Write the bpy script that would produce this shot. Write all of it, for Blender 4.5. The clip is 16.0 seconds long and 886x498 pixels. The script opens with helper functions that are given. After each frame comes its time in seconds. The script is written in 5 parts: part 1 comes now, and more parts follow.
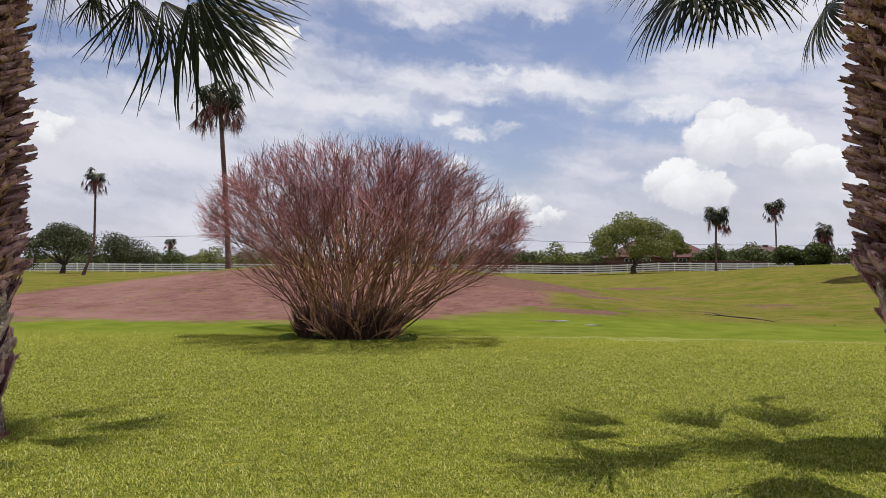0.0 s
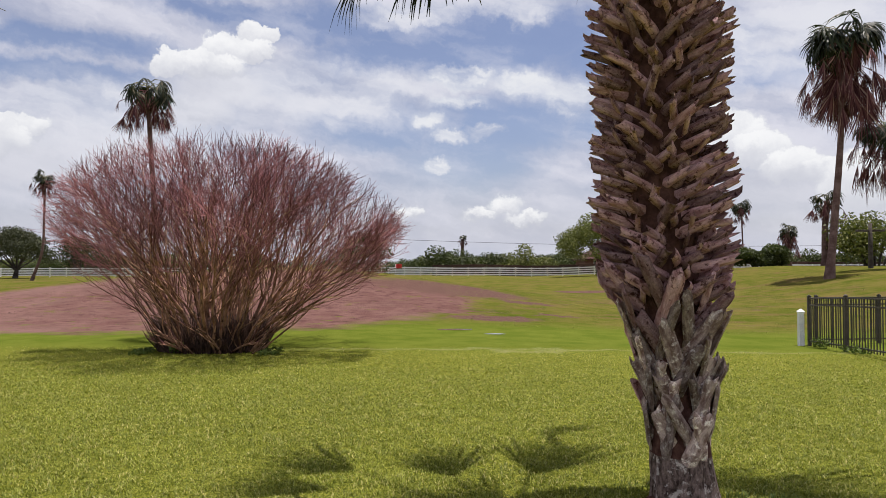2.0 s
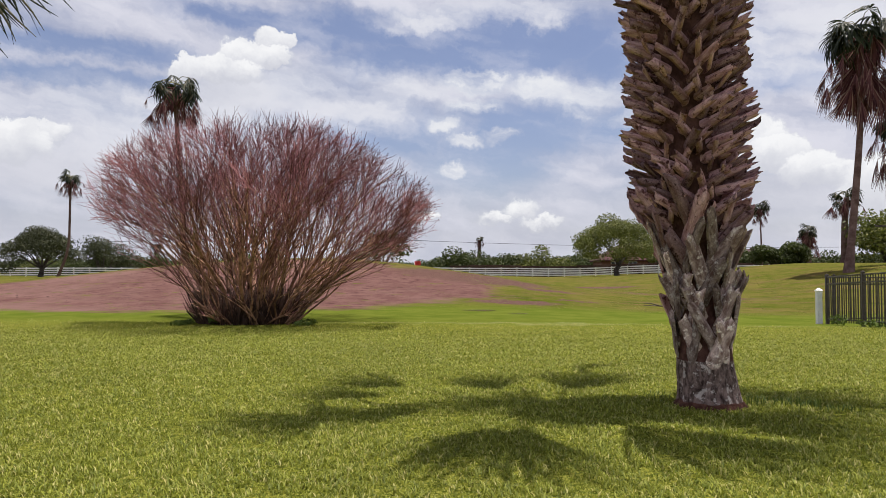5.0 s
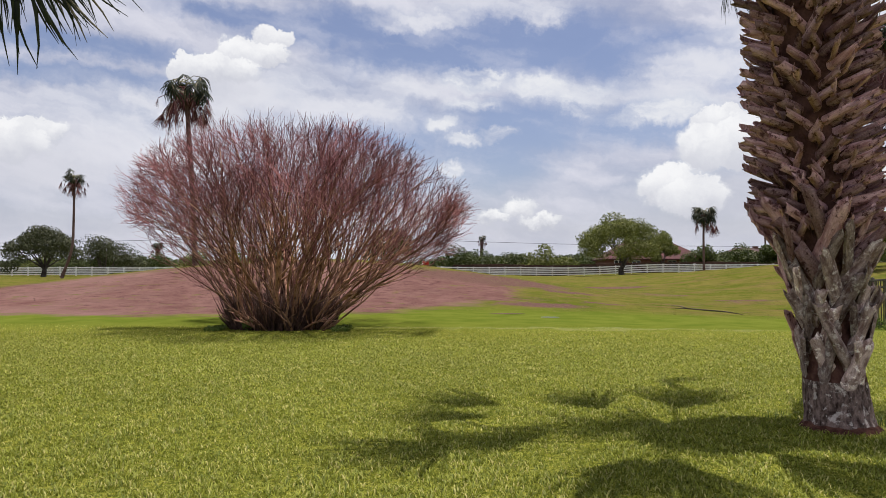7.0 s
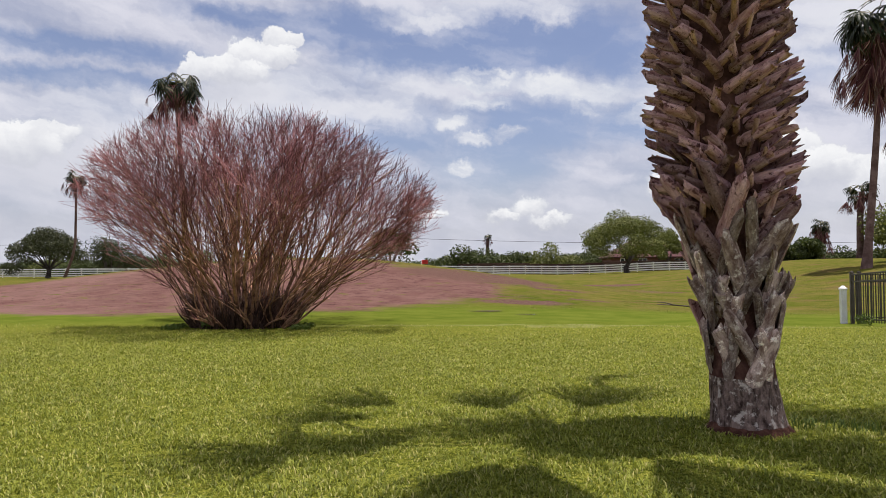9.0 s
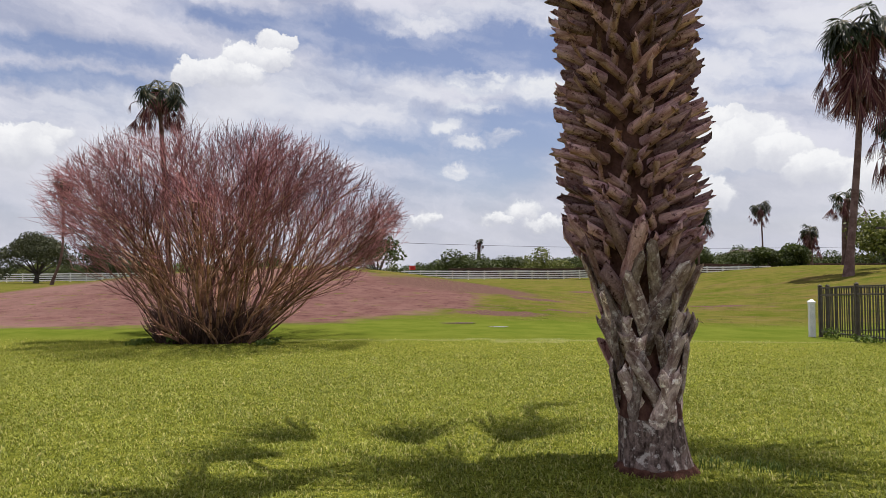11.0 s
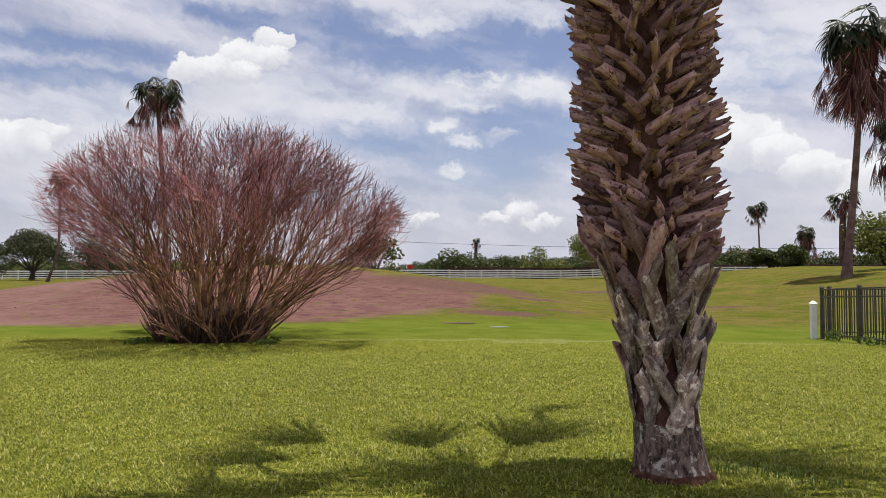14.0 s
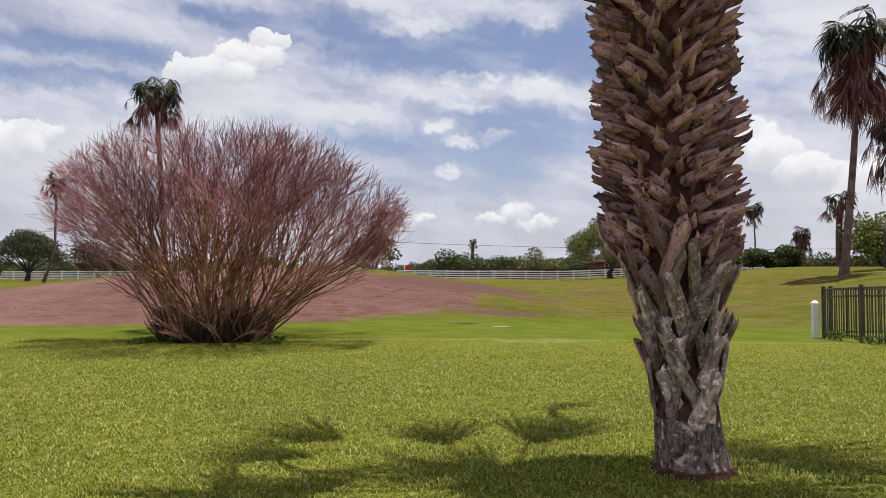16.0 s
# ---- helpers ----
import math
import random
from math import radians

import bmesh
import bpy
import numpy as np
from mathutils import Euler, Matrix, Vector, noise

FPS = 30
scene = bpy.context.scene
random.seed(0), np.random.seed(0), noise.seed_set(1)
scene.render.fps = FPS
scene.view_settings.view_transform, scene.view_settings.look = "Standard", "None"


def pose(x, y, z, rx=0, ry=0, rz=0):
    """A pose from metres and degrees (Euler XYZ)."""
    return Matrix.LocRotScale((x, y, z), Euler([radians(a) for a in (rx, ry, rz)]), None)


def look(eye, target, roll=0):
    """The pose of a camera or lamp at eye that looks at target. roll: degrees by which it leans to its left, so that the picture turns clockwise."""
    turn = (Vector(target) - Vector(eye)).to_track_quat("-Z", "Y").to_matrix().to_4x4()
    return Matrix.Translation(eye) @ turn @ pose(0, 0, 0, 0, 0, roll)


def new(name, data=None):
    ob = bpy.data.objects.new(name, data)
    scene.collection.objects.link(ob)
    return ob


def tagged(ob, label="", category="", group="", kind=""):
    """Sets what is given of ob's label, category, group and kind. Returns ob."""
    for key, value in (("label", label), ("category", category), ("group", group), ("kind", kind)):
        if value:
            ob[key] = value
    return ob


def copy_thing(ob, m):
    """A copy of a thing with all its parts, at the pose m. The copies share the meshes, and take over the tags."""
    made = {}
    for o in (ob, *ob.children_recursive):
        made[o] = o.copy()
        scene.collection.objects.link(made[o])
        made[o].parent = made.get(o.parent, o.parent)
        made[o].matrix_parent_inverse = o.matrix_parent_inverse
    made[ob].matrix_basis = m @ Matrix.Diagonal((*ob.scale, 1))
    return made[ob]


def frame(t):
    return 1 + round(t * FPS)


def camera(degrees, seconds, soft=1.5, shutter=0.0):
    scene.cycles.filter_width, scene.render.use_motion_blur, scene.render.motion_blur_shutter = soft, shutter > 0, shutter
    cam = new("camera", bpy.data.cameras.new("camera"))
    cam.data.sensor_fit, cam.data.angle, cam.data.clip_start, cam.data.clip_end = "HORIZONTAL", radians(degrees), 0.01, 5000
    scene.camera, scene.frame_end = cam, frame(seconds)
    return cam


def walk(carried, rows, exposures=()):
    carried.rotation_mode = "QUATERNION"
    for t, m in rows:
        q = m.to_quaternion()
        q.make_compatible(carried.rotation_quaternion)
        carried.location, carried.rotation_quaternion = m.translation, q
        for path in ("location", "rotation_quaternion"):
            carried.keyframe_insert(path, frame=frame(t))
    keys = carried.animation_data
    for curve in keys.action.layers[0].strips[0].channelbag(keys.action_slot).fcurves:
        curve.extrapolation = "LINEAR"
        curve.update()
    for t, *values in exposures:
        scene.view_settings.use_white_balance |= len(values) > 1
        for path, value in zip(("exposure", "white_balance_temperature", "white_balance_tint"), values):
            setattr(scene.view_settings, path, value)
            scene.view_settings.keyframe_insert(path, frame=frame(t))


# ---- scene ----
cam = camera(64.0, 16.0, 0.7)
PATH = [
    (0, (1.835, 0.579, 1.54), (1.675, 2.572, 1.588), 0.2),
    (0.5, (2.466, 1.254, 2.077), (2.309, 3.247, 2.128), -0.1),
    (1, (3.071, 1.818, 2.201), (2.918, 3.812, 2.25), -0.1),
    (1.3, (3.475, 1.939, 2.066), (3.313, 3.932, 2.125), -0.1),
    (1.5, (3.681, 1.945, 1.947), (3.522, 3.938, 1.998), -0.1),
    (2, (4.109, 1.901, 1.643), (4.001, 3.898, 1.697), -0.1),
    (2.5, (4.292, 2.049, 1.291), (4.191, 4.046, 1.348), -0.2),
    (3, (4.693, 2.101, 0.994), (4.572, 4.096, 1.053), -0.1),
    (3.5, (4.603, 1.954, 0.848), (4.467, 3.948, 0.907), -0.2),
    (4, (4.267, 1.734, 0.875), (4.115, 3.727, 0.936), -0.1),
    (4.5, (4.321, 1.531, 0.9), (4.163, 3.523, 0.965), 0.1),
    (5, (3.893, 1.325, 1.022), (3.741, 3.318, 1.088), -0.0),
    (5.2, (3.599, 1.257, 1.086), (3.441, 3.249, 1.158), 0.1),
    (7.5, (3.01, 1.782, 1.192), (2.875, 3.777, 1.25), -0.2),
    (8, (3.52, 2.056, 1.261), (3.397, 4.051, 1.317), -0.3),
    (8.5, (3.76, 2.204, 1.136), (3.602, 4.197, 1.195), -0.4),
    (9, (3.936, 2.096, 1.059), (3.76, 4.087, 1.12), -0.4),
    (9.5, (4.301, 2.047, 1.05), (4.134, 4.039, 1.113), -0.3),
    (10, (4.44, 2.104, 1.125), (4.28, 4.097, 1.19), -0.4),
    (12.3, (4.544, 2.19, 1.38), (4.383, 4.182, 1.454), -0.3),
    (12.5, (4.547, 2.213, 1.342), (4.384, 4.205, 1.41), -0.2),
    (13, (4.471, 2.218, 1.282), (4.311, 4.211, 1.349), -0.2),
    (13.5, (4.389, 2.253, 1.35), (4.235, 4.246, 1.417), -0.2),
    (14, (4.393, 2.214, 1.314), (4.243, 4.208, 1.381), -0.1),
    (14.5, (4.379, 2.14, 1.201), (4.231, 4.134, 1.269), -0.1),
    (15, (4.337, 2.181, 1.21), (4.193, 4.175, 1.279), -0.1),
    (15.5, (4.261, 2.096, 1.175), (4.116, 4.09, 1.244), -0.1),
    (16, (4.222, 2.19, 1.29), (4.084, 4.184, 1.359), -0.1),
]
walk(cam, [(t, look(eye, target, roll)) for t, eye, target, roll in PATH])

# ---- light ----
SUN = Vector((0.20, 0.10, 1.0)).normalized()
elev = math.asin(SUN.z)
sun = new("sun", bpy.data.lights.new("sun", "SUN"))
sun.data.energy, sun.data.angle, sun.data.color = 5.0, radians(0.6), (1.0, 0.922, 0.875)
scene.view_settings.exposure = 0.36
sun.matrix_world = look(SUN * 50, (0, 0, 0))

world = bpy.data.worlds.new("sky")
scene.world = world
world.use_nodes = True
HEAD = 0.077                      # heading of the view, to the left of +y
FL = 1254.0


def graph(tree):
    """Short forms for building node trees."""
    def add(kind, **props):
        n = tree.nodes.new(kind)
        for k, v in props.items():
            if k == "blend_type": n.blend_type = v
            elif k == "operation": n.operation = v
            elif k == "data_type": n.data_type = v
            elif k == "noise_dimensions": n.noise_dimensions = v
            elif k == "feature": n.feature = v
            elif k == "interpolation_type": n.interpolation_type = v
        return n

    def put(sock, v):
        if isinstance(v, bpy.types.NodeSocket):
            tree.links.new(v, sock)
        elif v is not None:
            sock.default_value = v

    def math_(op, a, b=None, c=None):
        n = add("ShaderNodeMath", operation=op)
        put(n.inputs[0], a), put(n.inputs[1], b), put(n.inputs[2], c)
        return n.outputs[0]

    def vec(op, a, b=None):
        n = add("ShaderNodeVectorMath", operation=op)
        put(n.inputs[0], a), put(n.inputs[1], b)
        return n.outputs["Value" if op in ("LENGTH", "DOT_PRODUCT", "DISTANCE") else "Vector"]

    def noise_(v, scale, detail=4.0, rough=0.55, dist=0.0):
        n = add("ShaderNodeTexNoise")
        put(n.inputs["Vector"], v)
        n.inputs["Scale"].default_value, n.inputs["Detail"].default_value = scale, detail
        n.inputs["Roughness"].default_value, n.inputs["Distortion"].default_value = rough, dist
        return n.outputs

    def ramp(v, lo, hi, a=0.0, b=1.0, smooth=True):
        n = add("ShaderNodeMapRange", interpolation_type="SMOOTHSTEP" if smooth else "LINEAR")
        put(n.inputs["Value"], v)
        for k, x in (("From Min", lo), ("From Max", hi), ("To Min", a), ("To Max", b)):
            put(n.inputs[k], x)
        return n.outputs["Result"]

    def mix(f, a, b, mode="MIX"):
        n = add("ShaderNodeMix", data_type="RGBA", blend_type=mode)
        put(n.inputs[0], f), put(n.inputs[6], a), put(n.inputs[7], b)
        return n.outputs[2]

    def sep(v):
        n = add("ShaderNodeSeparateXYZ")
        put(n.inputs[0], v)
        return n.outputs

    def comb(x, y, z):
        n = add("ShaderNodeCombineXYZ")
        put(n.inputs[0], x), put(n.inputs[1], y), put(n.inputs[2], z)
        return n.outputs[0]
    return add, put, math_, vec, noise_, ramp, mix, sep, comb


def build_sky():
    tree = world.node_tree
    tree.nodes.clear()
    add, put, math_, vec, noise_, ramp, mix, sep, comb = graph(tree)
    co = add("ShaderNodeTexCoord").outputs["Generated"]
    d = vec("NORMALIZE", co)
    c, s = math.cos(HEAD), math.sin(HEAD)
    fwd = vec("DOT_PRODUCT", d, (-s, c, 0))
    right = vec("DOT_PRODUCT", d, (c, s, 0))
    up = sep(d)[2]
    az, el = math_("ARCTAN2", right, fwd), math_("ARCSINE", up)
    flat = comb(az, el, 0.0)
    # puffy edges: the plane of the sky warped by noise
    half = (0.5, 0.5, 0.5)

    def swirl(scale, amount):
        n = vec("SCALE", vec("SUBTRACT", noise_(flat, scale, 6.0, 0.62)["Color"], half))
        n.node.inputs["Scale"].default_value = amount
        return n
    warp = vec("ADD", swirl(9.0, 0.035), swirl(34.0, 0.034))
    puffy = vec("ADD", vec("ADD", flat, warp), swirl(95.0, 0.014))

    def ang(x, y):
        u, v = (x - 784) / FL, (474 - y) / FL
        return math.atan(u), math.atan(v / math.hypot(1, u))

    def puffs(rows, where):
        out = None
        for x, y, rx, ry, soft in rows:
            a, e = ang(x, y)
            k = vec("MULTIPLY", vec("SUBTRACT", where, (a, e, 0)), (FL / rx, FL / ry, 0))
            m = ramp(vec("LENGTH", k), 1.0 + soft * 0.75, 1.0 - soft * 0.75)
            out = m if out is None else math_("MAXIMUM", out, m)
        return out

    # thin high sheet, drawn out in streaks that sink a little to the right, with open blue stretches
    tilt = comb(math_("ADD", az, 0.0), math_("MULTIPLY", math_("ADD", el, math_("MULTIPLY", az, 0.16)), 3.4), 0.0)
    wisps = noise_(vec("ADD", tilt, vec("MULTIPLY", warp, (1.2, 1.8, 0))), 3.0, 6.0, 0.55, 0.4)["Fac"]
    fine = noise_(vec("ADD", vec("MULTIPLY", tilt, (1.0, 0.8, 1.0)), vec("MULTIPLY", warp, (2.0, 2.0, 0))), 7.0, 6.0, 0.56)["Fac"]
    blue = puffs([(620, 40, 200, 34, .8), (720, 92, 130, 32, .8), (880, 75, 170, 58, .5), (1000, 60, 120, 40, .8), (700, 235, 110, 40, .8), (930, 220, 130, 50, .8),
                  (850, 280, 120, 60, .9), (1150, 215, 120, 35, .8), (1160, 90, 150, 40, .8), (450, 18, 150, 20, .8), (80, 60, 240, 18, .9),
                  (1375, 118, 80, 26, .8), (120, 118, 180, 16, .9)], vec("ADD", flat, vec("MULTIPLY", warp, (2.0, 1.0, 0))))
    cover = ramp(math_("ADD", math_("MULTIPLY", wisps, 0.7), math_("MULTIPLY", fine, 0.42)), 0.36, 0.66, 0.55, 1.0)
    low = ramp(el, 0.17, 0.02)
    cover = math_("MAXIMUM", cover, low)
    cover = math_("MULTIPLY", cover, math_("SUBTRACT", 1.0, math_("MULTIPLY", blue, ramp(math_("ADD", math_("MULTIPLY", wisps, 0.5), math_("MULTIPLY", fine, 0.5)), 0.68, 0.42, 0.42, 0.98))))
    veil = puffs([(590, 150, 190, 42, .9), (640, 185, 120, 46, .9), (700, 158, 70, 28, .8), (760, 15, 100, 20, .9), (950, 2, 120, 22, .9),
                  (1240, 130, 130, 60, .9), (1420, 60, 160, 50, .9), (250, 200, 200, 60, .9)], vec("ADD", flat, vec("MULTIPLY", warp, (2.0, 1.4, 0))))
    veil = math_("MULTIPLY", veil, ramp(fine, 0.28, 0.60, 0.25, 0.95))
    bits = puffs([(845, 132, 70, 20, .5), (960, 144, 62, 24, .6), (840, 178, 52, 12, .6), (790, 210, 26, 18, .7), (828, 240, 32, 14, .7),
                  (885, 228, 30, 12, .8), (800, 292, 26, 16, .6), (1040, 165, 55, 30, .7), (1180, 190, 90, 22, .8)], puffy)
    bits = math_("MULTIPLY", bits, ramp(fine, 0.30, 0.60, 0.25, 1.0))
    heaps = [(1285, 212, 50, 34, .14), (1330, 245, 66, 46, .14), (1385, 262, 45, 34, .14), (1445, 292, 50, 32, .14), (1250, 260, 50, 44, .3),
             (1190, 325, 55, 34, .18), (1235, 340, 60, 36, .2), (1500, 292, 34, 18, .3), (1560, 320, 60, 50, .2),
             (330, 108, 34, 24, .16), (378, 104, 40, 24, .16), (425, 84, 44, 30, .16), (484, 56, 36, 24, .16), (470, 86, 44, 24, .2), (400, 110, 60, 22, .3),
             (50, 222, 60, 22, .2), (15, 240, 60, 34, .2),
             (925, 365, 34, 18, .5), (880, 378, 34, 10, .6), (760, 372, 20, 14, .6), (740, 378, 20, 10, .6), (960, 385, 40, 10, .6)]
    cum = puffs(heaps, puffy)
    glow = None
    for x, y, rx, ry, soft in heaps:
        a, e = ang(x, y)
        k = vec("MULTIPLY", vec("SUBTRACT", puffy, (a, e, 0)), (FL / rx, FL / ry, 0))
        b = math_("MULTIPLY", ramp(vec("LENGTH", k), 1.15, 0.85), ramp(sep(k)[1], -1.0, 0.75))
        glow = b if glow is None else math_("MAXIMUM", glow, b)
    body = puffs([(420, 150, 105, 52, .8), (380, 190, 100, 60, .9), (1370, 340, 190, 60, .8), (60, 280, 120, 50, .8)], puffy)
    lit = math_("MULTIPLY", glow, ramp(noise_(puffy, 22.0, 6.0, 0.6)["Fac"], 0.30, 0.60, 0.6, 1.0))
    streak = ramp(math_("ADD", math_("MULTIPLY", wisps, 0.5), math_("MULTIPLY", fine, 0.5)), 0.36, 0.62)
    sheet_col = mix(streak, (0.42, 0.44, 0.555, 1), (0.70, 0.70, 0.78, 1))
    sheet_col = mix(math_("MULTIPLY", low, 0.7), sheet_col, mix(ramp(noise_(puffy, 7.0, 5.0, 0.55)["Fac"], 0.35, 0.65), (0.53, 0.55, 0.645, 1), (0.67, 0.675, 0.745, 1)))
    cum_col = mix(lit, (0.60, 0.61, 0.675, 1), (0.90, 0.90, 0.91, 1))
    col = mix(math_("MULTIPLY", body, 0.75), sheet_col, mix(streak, (0.53, 0.545, 0.62, 1), (0.64, 0.645, 0.71, 1)))
    col = mix(veil, col, (0.74, 0.745, 0.80, 1))
    col = mix(bits, col, (0.78, 0.79, 0.825, 1))
    col = mix(cum, col, cum_col)
    cover = math_("MAXIMUM", math_("MAXIMUM", cover, veil), body)
    total = math_("MAXIMUM", math_("MAXIMUM", cover, bits), cum)
    total = math_("MAXIMUM", math_("MULTIPLY", total, 0.97), 0.10)
    sky = add("ShaderNodeTexSky")
    sky.sky_type, sky.sun_disc = "NISHITA", False
    sky.sun_elevation, sky.sun_rotation = elev, math.atan2(SUN.x, SUN.y)
    sky.air_density, sky.dust_density, sky.ozone_density = 1.1, 0.7, 2.6
    b1, b2, m, out = (add("ShaderNodeBackground"), add("ShaderNodeBackground"), add("ShaderNodeMixShader"), add("ShaderNodeOutputWorld"))
    put(b1.inputs[0], mix(1.0, sky.outputs[0], (1.08, 0.94, 1.02, 1), "MULTIPLY")), put(b1.inputs[1], 0.078)
    put(b2.inputs[0], col), put(b2.inputs[1], 0.82)
    put(m.inputs[0], total), put(m.inputs[1], b1.outputs[0]), put(m.inputs[2], b2.outputs[0])
    put(out.inputs[0], m.outputs[0])


build_sky()


# ---- materials ----
def material(name, paint, rough=0.8, bump=None, metal=0.0, spec=0.3, trans=None):
    """A node material; paint(g, co, rnd) gives the colour socket, bump(g, co) a height socket and its depth in metres."""
    m = bpy.data.materials.new(name)
    m.use_nodes = True
    t = m.node_tree
    g = graph(t)
    b = t.nodes["Principled BSDF"]
    co = t.nodes.new("ShaderNodeTexCoord").outputs["Object"]
    rnd = t.nodes.new("ShaderNodeObjectInfo").outputs["Random"]
    g[1](b.inputs["Base Color"], paint(g, co, rnd))
    b.inputs["Roughness"].default_value, b.inputs["Metallic"].default_value = rough, metal
    b.inputs["Specular IOR Level"].default_value = spec
    if bump:
        h, depth = bump(g, co)
        n = t.nodes.new("ShaderNodeBump")
        n.inputs["Strength"].default_value, n.inputs["Distance"].default_value = 0.8, depth
        t.links.new(h, n.inputs["Height"]), t.links.new(n.outputs[0], b.inputs["Normal"])
    if trans:
        out = t.nodes["Material Output"]
        tr, ms = t.nodes.new("ShaderNodeBsdfTranslucent"), t.nodes.new("ShaderNodeMixShader")
        g[1](tr.inputs[0], trans)
        ms.inputs[0].default_value = 0.3
        t.links.new(b.outputs[0], ms.inputs[1]), t.links.new(tr.outputs[0], ms.inputs[2]), t.links.new(ms.outputs[0], out.inputs[0])
    return m


def island(g):
    return g[0]("ShaderNodeNewGeometry").outputs["Random Per Island"]


def two_tone(a, b, scale=8.0, c=None, vary=0.25, fine=60.0):
    """Colour that wanders from a to b, with spots of c, and shifts from object to object."""
    def paint(g, co, rnd):
        add, put, math_, vec, noise_, ramp, mix, sep, comb = g
        col = mix(ramp(noise_(co, scale, 5.0, 0.6)["Fac"], 0.35, 0.65), (*a, 1), (*b, 1))
        if c:
            col = mix(ramp(noise_(co, scale * 2.3, 4.0, 0.6)["Fac"], 0.55, 0.68), col, (*c, 1))
        f = noise_(co, fine, 3.0, 0.6)["Fac"]
        hsv = add("ShaderNodeHueSaturation")
        put(hsv.inputs["Color"], col)
        put(hsv.inputs["Value"], math_("ADD", ramp(rnd, 0.0, 1.0, 1 - vary, 1 + vary, False), ramp(f, 0.2, 0.8, -0.25, 0.25, False)))
        return hsv.outputs[0]
    return paint


def rough_bump(scale, depth, stretch=(1, 1, 1)):
    def f(g, co):
        return g[4](g[3]("MULTIPLY", co, stretch), scale, 5.0, 0.65)["Fac"], depth
    return f


def leafy(a, b, dry=None):
    """Leaf colour that changes from leaf to leaf."""
    def paint(g, co, rnd):
        add, put, math_, vec, noise_, ramp, mix, sep, comb = g
        i = island(g)
        col = mix(i, (*a, 1), (*b, 1))
        if dry:
            col = mix(math_("GREATER_THAN", math_("FRACT", math_("MULTIPLY", i, 17.3)), 0.86), col, (*dry, 1))
        hsv = add("ShaderNodeHueSaturation")
        put(hsv.inputs["Color"], col)
        put(hsv.inputs["Value"], math_("ADD", ramp(rnd, 0, 1, 0.85, 1.15, False), ramp(noise_(co, 0.7, 3.0)["Fac"], 0.3, 0.7, -0.15, 0.15, False)))
        return hsv.outputs[0]
    return paint


